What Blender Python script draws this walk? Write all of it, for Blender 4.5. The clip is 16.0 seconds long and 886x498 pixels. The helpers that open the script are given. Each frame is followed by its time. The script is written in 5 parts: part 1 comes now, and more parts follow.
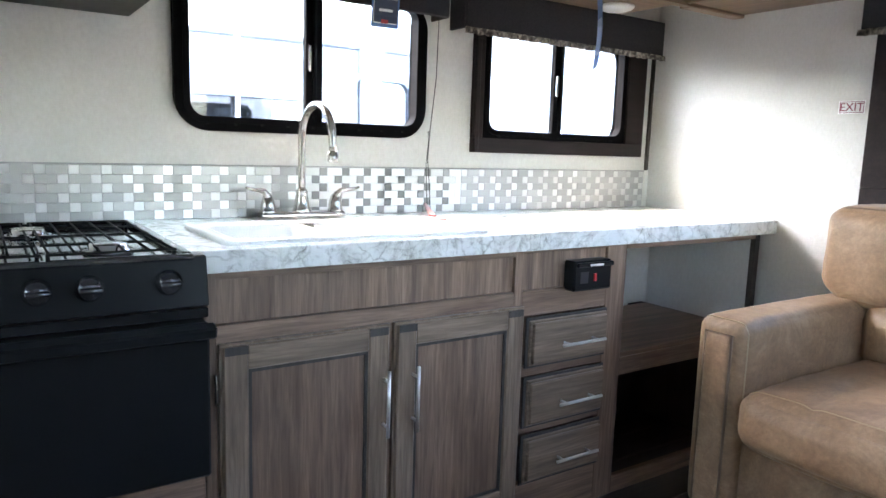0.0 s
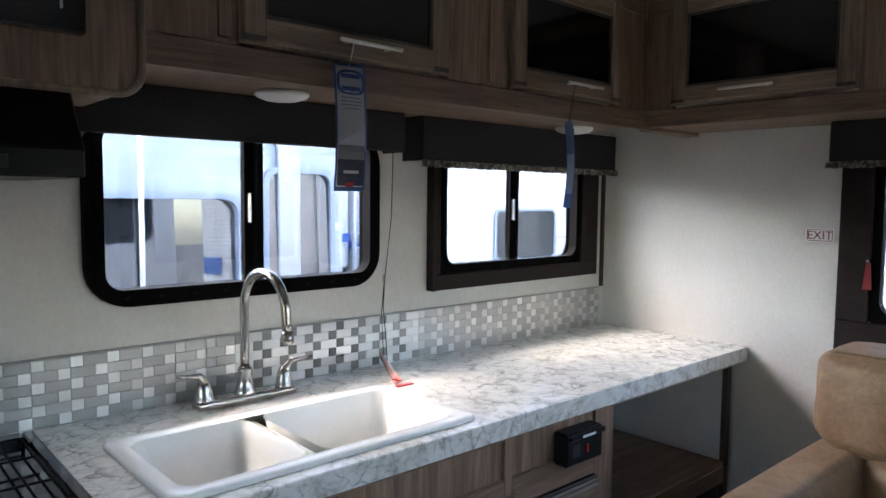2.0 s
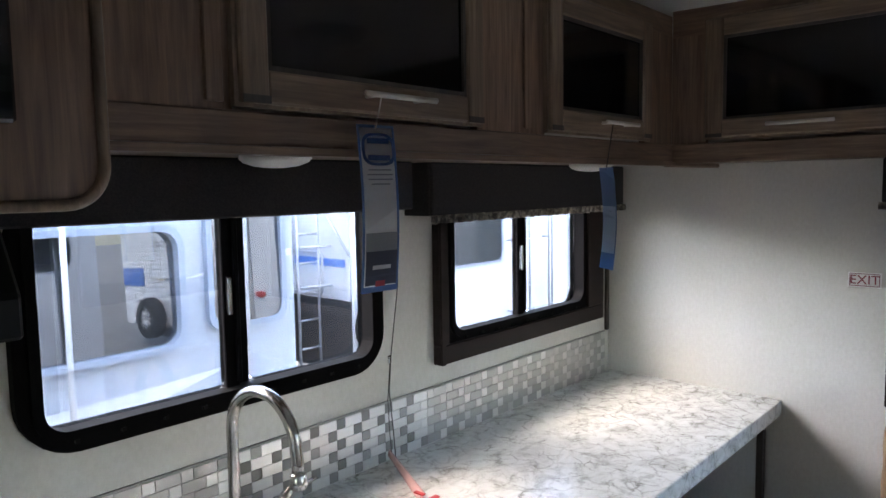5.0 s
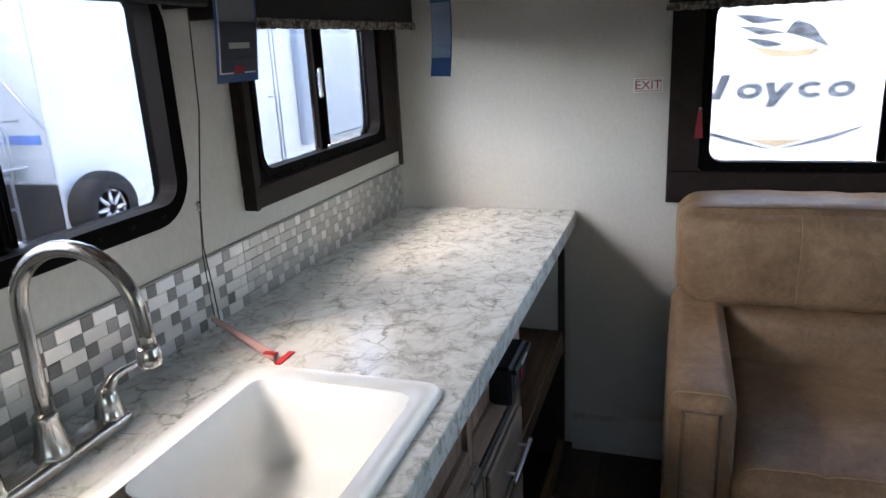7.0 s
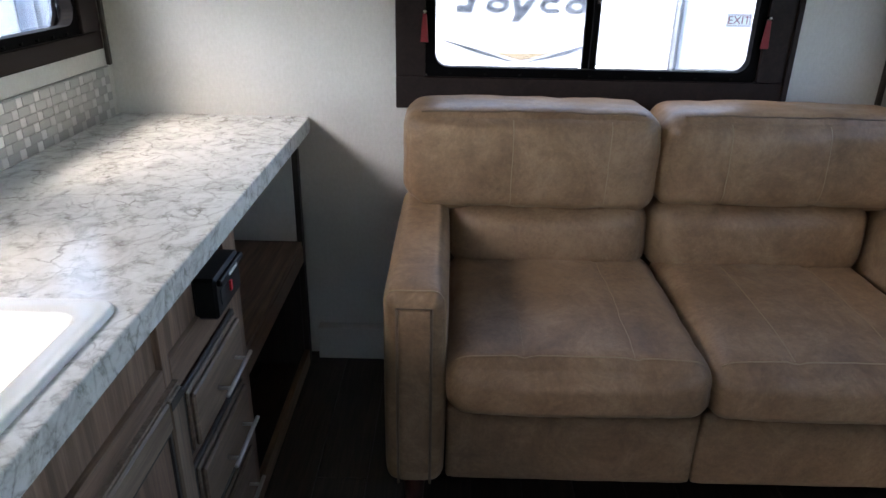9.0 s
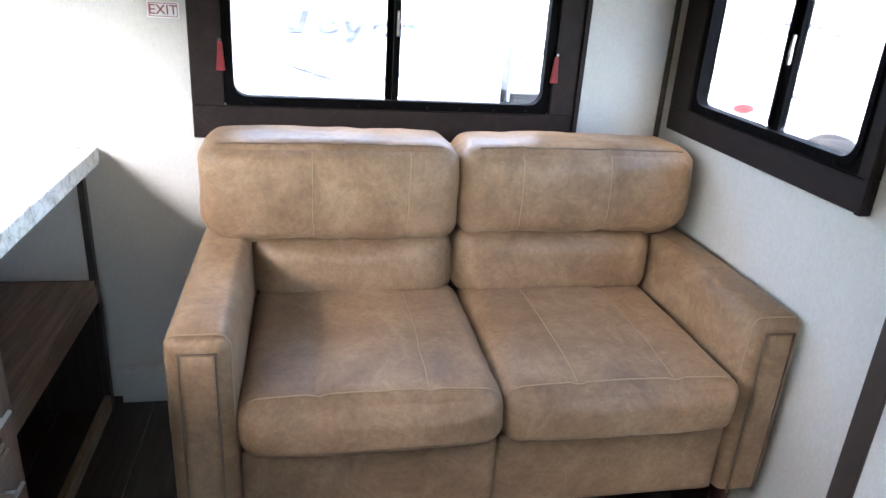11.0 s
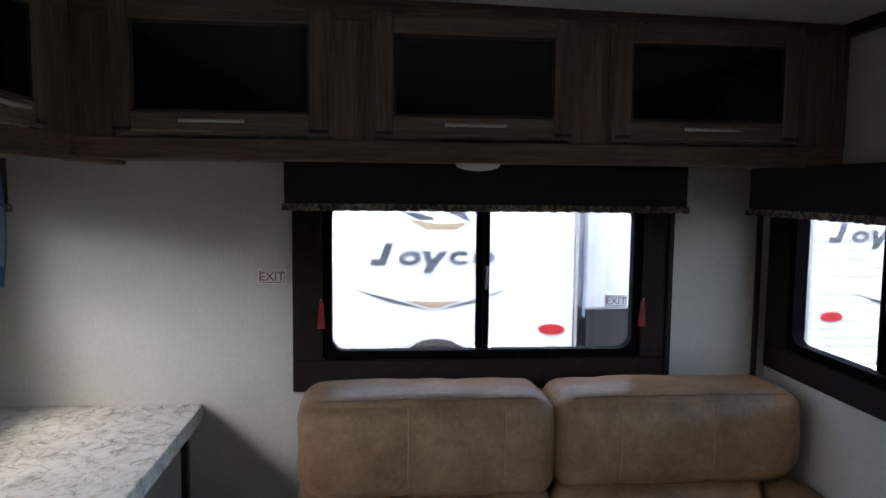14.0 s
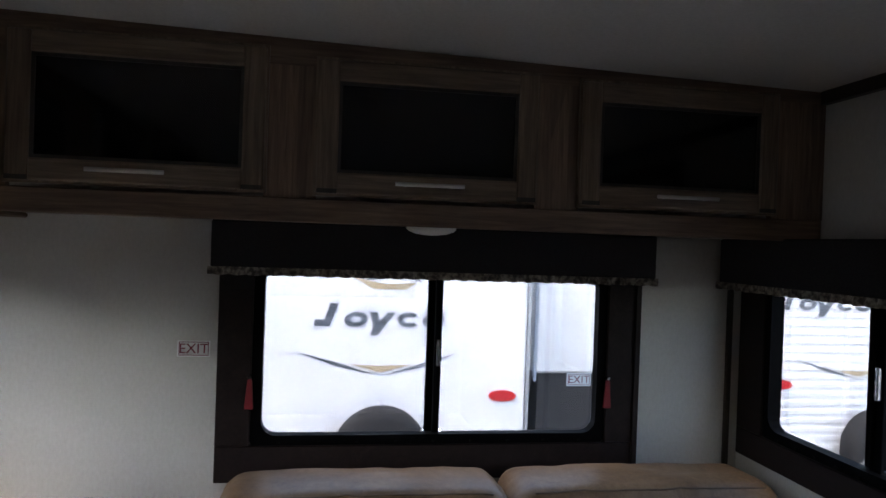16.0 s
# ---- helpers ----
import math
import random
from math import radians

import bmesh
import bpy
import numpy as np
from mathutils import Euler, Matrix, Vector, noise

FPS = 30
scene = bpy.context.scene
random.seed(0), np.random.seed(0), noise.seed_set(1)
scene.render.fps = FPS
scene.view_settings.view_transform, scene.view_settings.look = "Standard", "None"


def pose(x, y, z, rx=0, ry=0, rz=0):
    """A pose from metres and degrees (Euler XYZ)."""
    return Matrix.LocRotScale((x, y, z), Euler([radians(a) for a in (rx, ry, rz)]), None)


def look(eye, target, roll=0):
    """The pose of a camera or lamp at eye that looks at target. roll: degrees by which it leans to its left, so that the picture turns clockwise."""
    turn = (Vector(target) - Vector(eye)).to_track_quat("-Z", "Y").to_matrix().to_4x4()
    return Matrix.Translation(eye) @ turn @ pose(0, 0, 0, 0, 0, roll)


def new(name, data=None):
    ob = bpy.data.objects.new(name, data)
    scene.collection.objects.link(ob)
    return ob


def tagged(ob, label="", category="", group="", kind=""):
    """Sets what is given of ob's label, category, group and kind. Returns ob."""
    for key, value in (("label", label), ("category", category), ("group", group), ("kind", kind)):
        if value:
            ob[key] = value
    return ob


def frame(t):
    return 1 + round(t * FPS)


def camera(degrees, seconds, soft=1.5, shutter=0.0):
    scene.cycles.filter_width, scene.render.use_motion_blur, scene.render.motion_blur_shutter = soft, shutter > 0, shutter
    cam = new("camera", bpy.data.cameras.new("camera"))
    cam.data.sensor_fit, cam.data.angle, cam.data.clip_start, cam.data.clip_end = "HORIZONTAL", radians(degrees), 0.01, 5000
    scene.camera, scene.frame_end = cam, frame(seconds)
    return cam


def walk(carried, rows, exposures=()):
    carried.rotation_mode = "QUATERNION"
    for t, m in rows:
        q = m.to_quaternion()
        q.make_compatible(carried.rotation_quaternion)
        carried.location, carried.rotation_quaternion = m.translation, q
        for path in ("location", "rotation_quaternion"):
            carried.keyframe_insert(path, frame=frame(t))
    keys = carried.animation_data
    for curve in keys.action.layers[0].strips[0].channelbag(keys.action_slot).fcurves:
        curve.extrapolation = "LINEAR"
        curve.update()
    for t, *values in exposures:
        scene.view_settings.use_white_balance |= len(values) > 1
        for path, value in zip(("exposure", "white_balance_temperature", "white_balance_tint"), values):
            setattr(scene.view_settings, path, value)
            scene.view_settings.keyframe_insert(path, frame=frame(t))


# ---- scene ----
cam = camera(64.8, 16.0)
PATH = [
    (0, (0.465, -0.066, 1.142), (1.567, 1.578, 0.854), 1.9),
    (0.5, (0.463, -0.053, 1.178), (1.577, 1.595, 0.966), 1.8),
    (1, (0.446, 0.062, 1.204), (1.599, 1.689, 1.05), 1.4),
    (1.5, (0.468, 0.234, 1.27), (1.763, 1.753, 1.135), 2.0),
    (2, (0.49, 0.304, 1.438), (1.822, 1.788, 1.291), 0.6),
    (2.5, (0.505, 0.318, 1.556), (1.794, 1.833, 1.348), -0.6),
    (3, (0.528, 0.342, 1.617), (1.79, 1.873, 1.359), -1.1),
    (5.5, (0.622, 0.856, 1.626), (2.149, 2.135, 1.44), -1.4),
    (6, (0.667, 0.954, 1.574), (2.266, 2.119, 1.279), -1.2),
    (6.5, (0.636, 1.064, 1.549), (2.412, 1.876, 1.118), -1.4),
    (7, (0.624, 1.1, 1.483), (2.438, 1.727, 0.919), -2.9),
    (7.5, (0.631, 1.115, 1.488), (2.454, 1.641, 0.853), -2.3),
    (8, (0.651, 1.1, 1.472), (2.499, 1.538, 0.844), -1.8),
    (8.5, (0.671, 1.03, 1.44), (2.527, 1.28, 0.741), -0.8),
    (9, (0.690, 0.951, 1.434), (2.525, 0.967, 0.641), 1.1),
    (9.5, (0.692, 0.844, 1.5), (2.496, 0.715, 0.645), 2.5),
    (10, (0.691, 0.801, 1.487), (2.481, 0.519, 0.641), 3.6),
    (12.5, (0.73, 0.784, 1.476), (2.612, 0.425, 0.901), 2.7),
    (13, (0.726, 0.795, 1.518), (2.643, 0.47, 1.047), 1.9),
    (13.5, (0.721, 0.824, 1.565), (2.676, 0.568, 1.23), 1.5),
    (14, (0.718, 0.853, 1.617), (2.702, 0.674, 1.441), 0.6),
    (14.5, (0.71, 0.873, 1.649), (2.702, 0.703, 1.606), 0.8),
    (15, (0.724, 0.882, 1.642), (2.708, 0.633, 1.614), 1.1),
    (15.5, (0.801, 0.87, 1.638), (2.77, 0.522, 1.592), 1.5),
    (16, (0.937, 0.831, 1.644), (2.911, 0.511, 1.63), 2.0),
]
walk(cam, [(t, look(eye, target, roll)) for t, eye, target, roll in PATH], [(t, stops, 7200, 13) for t, stops in ((0, 7.0), (1.5, 5.85), (3.0, 5.65), (5.5, 5.7), (7.0, 5.3), (8.0, 5.0), (9.0, 5.5), (10.0, 7.05), (12.5, 6.8), (13.5, 5.35), (14.5, 4.55), (16, 4.5))])

# ---- world and large lights ----
world = bpy.data.worlds.new("world")
scene.world = world
world.use_nodes = True
wn = world.node_tree
sky = wn.nodes.new("ShaderNodeTexSky")
sky.sky_type, sky.sun_disc = "NISHITA", False
sky.sun_elevation, sky.sun_rotation = radians(58), radians(324)
sky.air_density, sky.dust_density, sky.ozone_density = 1.0, 1.9, 0.6
wn.links.new(sky.outputs["Color"], wn.nodes["Background"].inputs["Color"])
wn.nodes["Background"].inputs["Strength"].default_value = 0.15

sun = new("sun", bpy.data.lights.new("sun", "SUN"))
sun.data.energy, sun.data.angle, sun.data.color = 0.36, radians(100), (1.0, 0.96, 0.91)
sun.matrix_world = look((0, 0, 0), (0.72, -1.0, -1.97))


# ---- materials ----
def material(name, color=(0.8, 0.8, 0.8), rough=0.5, metal=0.0, **extra):
    m = bpy.data.materials.new(name)
    m.use_nodes = True
    b = m.node_tree.nodes["Principled BSDF"]
    b.inputs["Base Color"].default_value = (*color, 1)
    b.inputs["Roughness"].default_value, b.inputs["Metallic"].default_value = rough, metal
    for key, value in extra.items():
        b.inputs[key.replace("_", " ")].default_value = value
    return m


class Graph:
    """Short ways to add nodes to a material."""

    def __init__(self, m):
        self.t = m.node_tree
        self.b = self.t.nodes["Principled BSDF"]
        self.co = self.t.nodes.new("ShaderNodeTexCoord").outputs["Object"]

    def node(self, kind, **sets):
        n = self.t.nodes.new(kind)
        for key, value in sets.items():
            if key in n.inputs:
                n.inputs[key].default_value = value
        return n

    def link(self, a, b):
        self.t.links.new(a, b)

    def scaled(self, scale, turn=(0, 0, 0), co=None):
        n = self.node("ShaderNodeMapping", Scale=scale, Rotation=turn)
        self.link(co or self.co, n.inputs["Vector"])
        return n.outputs["Vector"]

    def noise(self, scale, detail=4.0, rough=0.55, stretch=(1, 1, 1), distortion=0.0):
        n = self.node("ShaderNodeTexNoise", Scale=scale, Detail=detail, Roughness=rough, Distortion=distortion)
        self.link(self.scaled(stretch), n.inputs["Vector"])
        return n.outputs["Fac"]

    def ramp(self, fac, *stops):
        n = self.node("ShaderNodeValToRGB")
        e = n.color_ramp.elements
        while len(e) < len(stops):
            e.new(0.5)
        for k, (at, c) in enumerate(stops):
            e[k].position, e[k].color = at, (*c, 1) if len(c) == 3 else c
        self.link(fac, n.inputs["Fac"])
        return n.outputs["Color"]

    def mix(self, kind, fac, a, b):
        n = self.node("ShaderNodeMix")
        n.data_type, n.blend_type = "RGBA", kind
        for at, v in ((0, fac), (6, a), (7, b)):
            if isinstance(v, (int, float)):
                n.inputs[at].default_value = v if at == 0 else (v, v, v, 1)
            elif isinstance(v, tuple):
                n.inputs[at].default_value = (*v, 1)
            else:
                self.link(v, n.inputs[at])
        return n.outputs[2]

    def math(self, op, a, b=0.0):
        n = self.node("ShaderNodeMath")
        n.operation = op
        for k, v in enumerate((a, b)):
            if isinstance(v, (int, float)):
                n.inputs[k].default_value = v
            else:
                self.link(v, n.inputs[k])
        return n.outputs[0]

    def color(self, c):
        self.link(c, self.b.inputs["Base Color"])

    def rough(self, fac, low, high):
        n = self.node("ShaderNodeMapRange")
        n.inputs["To Min"].default_value, n.inputs["To Max"].default_value = low, high
        self.link(fac, n.inputs["Value"])
        self.link(n.outputs["Result"], self.b.inputs["Roughness"])

    def bump(self, height, strength, distance=0.002):
        n = self.node("ShaderNodeBump", Strength=strength, Distance=distance)
        self.link(height, n.inputs["Height"])
        self.link(n.outputs["Normal"], self.b.inputs["Normal"])


def wood(name, dark, light, axis, rough=0.45, tone=0.35, board=0.055):
    """Printed walnut with its grain along one axis; narrow boards differ in tone."""
    m = material(name, light, rough)
    g = Graph(m)
    along = [38.0, 38.0, 38.0]
    along[axis] = 2.2
    fine = g.noise(2.6, 6.0, 0.62, tuple(along), 0.6)
    wide = [7.0, 7.0, 7.0]
    wide[axis] = 0.7
    flame = g.noise(1.7, 3.0, 0.5, tuple(wide), 1.8)
    base = g.ramp(fine, (0.28, dark), (0.72, light))
    flame_c = g.ramp(flame, (0.35, (0.62, 0.58, 0.55)), (0.62, (1.0, 1.0, 1.0)))
    both = g.mix("MULTIPLY", 0.8, base, flame_c)
    vor = g.node("ShaderNodeTexVoronoi", Scale=1.0)
    cells = [1 / board] * 3
    cells[axis] = 0.9
    g.link(g.scaled(tuple(cells)), vor.inputs["Vector"])
    tones = g.ramp(vor.outputs["Color"], (0.0, (1 - tone,) * 3), (1.0, (1.0, 1.0, 1.0)))
    g.color(g.mix("MULTIPLY", 1.0, both, tones))
    g.rough(fine, rough - 0.08, rough + 0.12)
    g.bump(fine, 0.25, 0.0008)
    return m


WOOD_V = wood("walnut_upright", (0.152, 0.091, 0.060), (0.40, 0.264, 0.182), 2)
WOOD_X = wood("walnut_along_x", (0.152, 0.091, 0.060), (0.39, 0.260, 0.178), 0, board=0.3)
WOOD_Y = wood("walnut_along_y", (0.152, 0.091, 0.060), (0.39, 0.260, 0.178), 1, board=0.3)
FRAME_V = wood("door_wood_upright", (0.155, 0.108, 0.076), (0.37, 0.272, 0.192), 2, 0.4, 0.15, 0.3)
FRAME_X = wood("door_wood_along_x", (0.155, 0.108, 0.076), (0.37, 0.272, 0.192), 0, 0.4, 0.15, 0.3)
FRAME_Y = wood("door_wood_along_y", (0.155, 0.108, 0.076), (0.37, 0.272, 0.192), 1, 0.4, 0.15, 0.3)
DARK_TIP = wood("dark_wood_tip", (0.035, 0.032, 0.03), (0.08, 0.07, 0.06), 2, 0.5, 0.1)
# dark trim wood; inside the open cabinet its colour stands in for shade
DARK_OR_SHADED_WOOD = wood("dark_or_shaded_walnut", (0.022, 0.016, 0.014), (0.055, 0.038, 0.03), 2, 0.5, 0.2)
DARK_FRAME = wood("dark_window_wood", (0.010, 0.006, 0.006), (0.023, 0.013, 0.012), 0, 0.55, 0.1, 0.4)
DARK_FRAME.node_tree.nodes["Principled BSDF"].inputs["Specular IOR Level"].default_value = 0.2
FLOOR_WOOD = wood("floor_vinyl", (0.05, 0.038, 0.03), (0.16, 0.125, 0.10), 0, 0.5, 0.45, 0.4)

FOOT_WOOD = wood("mahogany_foot", (0.04, 0.015, 0.012), (0.11, 0.035, 0.025), 2, 0.4, 0.1)
WALLPAPER = material("wallpaper", (0.62, 0.60, 0.555), 0.75)
g = Graph(WALLPAPER)
weave = g.noise(110.0, 3.0, 0.7, (1, 1, 0.6))
blot = g.noise(4.0, 3.0, 0.5)
g.color(g.mix("MULTIPLY", 1.0, g.ramp(weave, (0.3, (0.58, 0.565, 0.525)), (0.7, (0.645, 0.63, 0.59))),
              g.ramp(blot, (0.3, (0.94, 0.94, 0.93)), (0.7, (1, 1, 1)))))
g.bump(weave, 0.3, 0.0008)

CEILING = material("ceiling_board", (0.70, 0.70, 0.69), 0.8)
g = Graph(CEILING)
g.color(g.ramp(g.noise(120.0, 2.0), (0.3, (0.66, 0.66, 0.65)), (0.7, (0.73, 0.73, 0.72))))
g.bump(g.noise(200.0, 2.0), 0.2, 0.0006)

STONE = material("marbled_laminate", (0.7, 0.69, 0.67), 0.16)
g = Graph(STONE)
warp = g.node("ShaderNodeTexNoise", Scale=9.0, Detail=5.0, Roughness=0.6)
g.link(g.co, warp.inputs["Vector"])
shift = g.mix("LINEAR_LIGHT", 0.042, g.co, warp.outputs["Color"])


def veins(scale, width, near):
    v = g.node("ShaderNodeTexVoronoi", Scale=scale)
    v.feature = "DISTANCE_TO_EDGE"
    g.link(shift, v.inputs["Vector"])
    return g.ramp(v.outputs["Distance"], (0.0, (near,) * 3), (width * 0.45, (0.5 + near / 2,) * 3), (width, (1, 1, 1)))


patch = g.noise(5.0, 4.0, 0.6, distortion=0.8)
cloud = g.noise(14.0, 5.0, 0.65, distortion=1.2)
base = g.ramp(cloud, (0.30, (0.44, 0.435, 0.41)), (0.50, (0.68, 0.685, 0.655)), (0.75, (0.78, 0.785, 0.76)))
v1 = g.mix("MIX", g.ramp(patch, (0.44, (0.0,) * 3), (0.60, (0.9,) * 3)), veins(13.0, 0.05, 0.12), (1.0, 1.0, 1.0))
v2 = g.mix("MIX", g.ramp(cloud, (0.36, (0.0,) * 3), (0.54, (1, 1, 1))), veins(26.0, 0.08, 0.25), (1.0, 1.0, 1.0))
v3 = veins(8.0, 0.035, 0.2)
allv = g.mix("MULTIPLY", 1.0, g.mix("MULTIPLY", 1.0, v1, v2), g.mix("MIX", 0.45, v3, (1.0, 1.0, 1.0)))
broken = g.ramp(g.noise(20.0, 3.0, 0.6), (0.40, (0.0,) * 3), (0.60, (0.82,) * 3))
allv = g.mix("MIX", broken, allv, (1.0, 1.0, 1.0))
smudge = g.ramp(g.noise(11.0, 7.0, 0.78, distortion=1.6), (0.56, (1.0,) * 3), (0.66, (0.62, 0.61, 0.59)), (0.72, (0.36, 0.35, 0.33)))
base = g.mix("MULTIPLY", 1.0, base, smudge)
g.color(g.mix("MULTIPLY", 1.0, base, g.mix("MIX", allv, (0.30, 0.285, 0.255), (1.0, 1.0, 1.0))))
g.rough(cloud, 0.12, 0.24)



def brushed_tile(name, low, high, turn, source):
    """A brushed steel tile; turn sets the way of the brushing, low and high a colour that includes its glint."""
    m = material(name, high, 0.3, 0.9)
    g = Graph(m)
    if source == "island":
        fac = g.node("ShaderNodeNewGeometry").outputs["Random Per Island"]
    else:
        fac = g.node("ShaderNodeObjectInfo").outputs["Random"]
    g.color(g.ramp(fac, (0.0, low), (1.0, high)))
    brush = g.noise(60.0, 3.0, 0.6, (14, 1, 1) if turn else (1, 1, 14))
    g.rough(brush, 0.26, 0.42)
    g.bump(brush, 0.15, 0.0004)
    g.b.inputs["Anisotropic"].default_value = 0.75
    g.b.inputs["Anisotropic Rotation"].default_value = turn
    way = g.node("ShaderNodeCombineXYZ", X=1.0)
    g.link(way.outputs[0], g.b.inputs["Tangent"])
    return m


# one steel in several tones: the reflected light is painted into the base colour
TILE_GLINT = brushed_tile("brushed_steel_tile_painted_glint", (0.56, 0.555, 0.535), (0.78, 0.775, 0.75), 0.25, "object")
TILE_NO_GLINT = brushed_tile("brushed_steel_tile_no_glint", (0.17, 0.168, 0.162), (0.30, 0.295, 0.285), 0.25, "object")
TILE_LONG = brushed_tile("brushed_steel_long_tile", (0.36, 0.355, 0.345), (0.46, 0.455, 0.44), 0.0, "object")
TILE_LONG_GLINT = brushed_tile("brushed_steel_long_tile_painted_glint", (0.56, 0.555, 0.54), (0.70, 0.695, 0.675), 0.0, "object")
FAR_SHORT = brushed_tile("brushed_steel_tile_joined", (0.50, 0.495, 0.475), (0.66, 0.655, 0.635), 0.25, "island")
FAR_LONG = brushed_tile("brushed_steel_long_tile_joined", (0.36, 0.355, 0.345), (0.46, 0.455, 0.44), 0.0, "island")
GROUT = material("grey_grout", (0.30, 0.30, 0.29), 0.8)

LEATHER = material("brown_suede_leather", (0.3, 0.2, 0.13), 0.55)
g = Graph(LEATHER)
mott = g.noise(7.5, 9.0, 0.76, distortion=0.5)
fine = g.noise(60.0, 4.0, 0.7)
rub = g.ramp(g.math("MULTIPLY", g.noise(4.0, 3.0, 0.5), g.noise(70.0, 6.0, 0.8)), (0.26, (0.0,) * 3), (0.36, (0.20,) * 3))
g.color(g.mix("MIX", rub, g.mix("MULTIPLY", 1.0, g.ramp(mott, (0.28, (0.160, 0.092, 0.050)), (0.5, (0.265, 0.163, 0.092)), (0.74, (0.40, 0.272, 0.168))),
              g.ramp(fine, (0.3, (0.82, 0.82, 0.82)), (0.7, (1.08, 1.06, 1.03)))), (0.44, 0.30, 0.18)))
g.rough(mott, 0.36, 0.58)
g.bump(g.mix("MIX", 0.5, fine, g.noise(240.0, 2.0)), 0.5, 0.0014)
g.b.inputs["Sheen Weight"].default_value = 0.0
PIPING = material("leather_welt", (0.16, 0.105, 0.07), 0.6)
THREAD = material("tan_thread", (0.36, 0.26, 0.16), 0.7)

BLACK = material("black_window_frame", (0.002, 0.002, 0.0024), 0.7, Specular_IOR_Level=0.04)
g = Graph(BLACK)
g.rough(g.noise(30.0, 3.0), 0.6, 0.75)
RUBBER = material("black_rubber", (0.02, 0.02, 0.021), 0.75)
ENAMEL = material("black_enamel", (0.008, 0.008, 0.009), 0.12, Coat_Weight=0.4)
OVEN = material("black_oven_steel", (0.007, 0.0075, 0.008), 0.42, Specular_IOR_Level=0.1)
g = Graph(OVEN)
g.rough(g.noise(8.0, 4.0), 0.26, 0.42)
IRON = material("cast_iron", (0.005, 0.005, 0.005), 0.6, Specular_IOR_Level=0.08)
SMOKED = material("smoked_glass", (0.004, 0.004, 0.005), 0.08)
STEEL = material("brushed_nickel", (0.46, 0.44, 0.42), 0.2, 1.0)
g = Graph(STEEL)
g.rough(g.noise(80.0, 3.0), 0.17, 0.22)
HANDLE = material("satin_handle_steel", (0.70, 0.68, 0.65), 0.32, 0.9)
CHROME = material("polished_steel", (0.75, 0.75, 0.75), 0.15, 1.0)
SINK = material("white_sink_acrylic", (0.76, 0.775, 0.76), 0.18, Coat_Weight=0.3)
g = Graph(SINK)
g.rough(g.noise(12.0, 3.0), 0.14, 0.28)
FABRIC = material("charcoal_valance_cloth", (0.035, 0.033, 0.036), 0.9)
g = Graph(FABRIC)
g.color(g.ramp(g.noise(300.0, 2.0), (0.3, (0.011, 0.010, 0.012)), (0.7, (0.028, 0.026, 0.028))))
g.bump(g.noise(400.0, 2.0), 0.4, 0.0006)
RUFFLE = material("patterned_ruffle_cloth", (0.16, 0.13, 0.10), 0.9)
g = Graph(RUFFLE)
g.color(g.ramp(g.noise(70.0, 3.0, 0.6), (0.40, (0.09, 0.08, 0.07)), (0.5, (0.22, 0.19, 0.16)), (0.62, (0.40, 0.36, 0.30))))
WHITE_PLASTIC = material("white_lens_plastic", (0.78, 0.77, 0.73), 0.4)
PAPER = material("white_card", (0.80, 0.80, 0.80), 0.45)
STICKER = material("thin_white_vinyl", (0.85, 0.85, 0.85), 0.9)
g = Graph(STICKER)
thin, blend = g.node("ShaderNodeBsdfTranslucent"), g.node("ShaderNodeMixShader", Fac=0.8)
thin.inputs["Color"].default_value = (0.85, 0.85, 0.85, 1)
g.link(g.b.outputs[0], blend.inputs[1])
g.link(thin.outputs[0], blend.inputs[2])
g.link(blend.outputs[0], g.t.nodes["Material Output"].inputs["Surface"])
BLUE_CARD = material("blue_card", (0.035, 0.12, 0.33), 0.35)
BADGE_BLUE = material("deep_blue_print", (0.01, 0.045, 0.16), 0.4)
SKY_CARD = material("pale_blue_card", (0.38, 0.50, 0.68), 0.3)
NAVY_CARD = material("navy_card", (0.02, 0.03, 0.07), 0.3)
GREY_CARD = material("grey_card", (0.30, 0.32, 0.35), 0.4)
RED = material("red_plastic", (0.50, 0.02, 0.025), 0.35)
EXIT_INK = material("maroon_ink", (0.25, 0.03, 0.06), 0.5)
RED_PULL = material("dull_red_plastic", (0.20, 0.008, 0.015), 0.5)
FILM = material("clear_pink_film", (0.80, 0.55, 0.52), 0.2)
CORD = material("dark_cord", (0.03, 0.028, 0.027), 0.8)
PALE_CORD = material("pale_cord", (0.6, 0.58, 0.52), 0.8)

GLASS = bpy.data.materials.new("window_glass")
GLASS.use_nodes = True
t = GLASS.node_tree
t.nodes.remove(t.nodes["Principled BSDF"])
clear, gloss, mixer, fres = (t.nodes.new("ShaderNodeBsdfTransparent"), t.nodes.new("ShaderNodeBsdfGlossy"),
                             t.nodes.new("ShaderNodeMixShader"), t.nodes.new("ShaderNodeLayerWeight"))
clear.inputs["Color"].default_value = (0.42, 0.43, 0.44, 1)
gloss.inputs["Roughness"].default_value = 0.02
curve, gain = t.nodes.new("ShaderNodeMath"), t.nodes.new("ShaderNodeMath")
curve.operation, gain.operation = "POWER", "MULTIPLY_ADD"
curve.inputs[1].default_value, gain.inputs[1].default_value, gain.inputs[2].default_value = 4.0, 0.6, 0.04
t.links.new(fres.outputs["Facing"], curve.inputs[0])
t.links.new(curve.outputs[0], gain.inputs[0])
t.links.new(gain.outputs[0], mixer.inputs[0])
t.links.new(clear.outputs[0], mixer.inputs[1])
t.links.new(gloss.outputs[0], mixer.inputs[2])
t.links.new(mixer.outputs[0], t.nodes["Material Output"].inputs["Surface"])

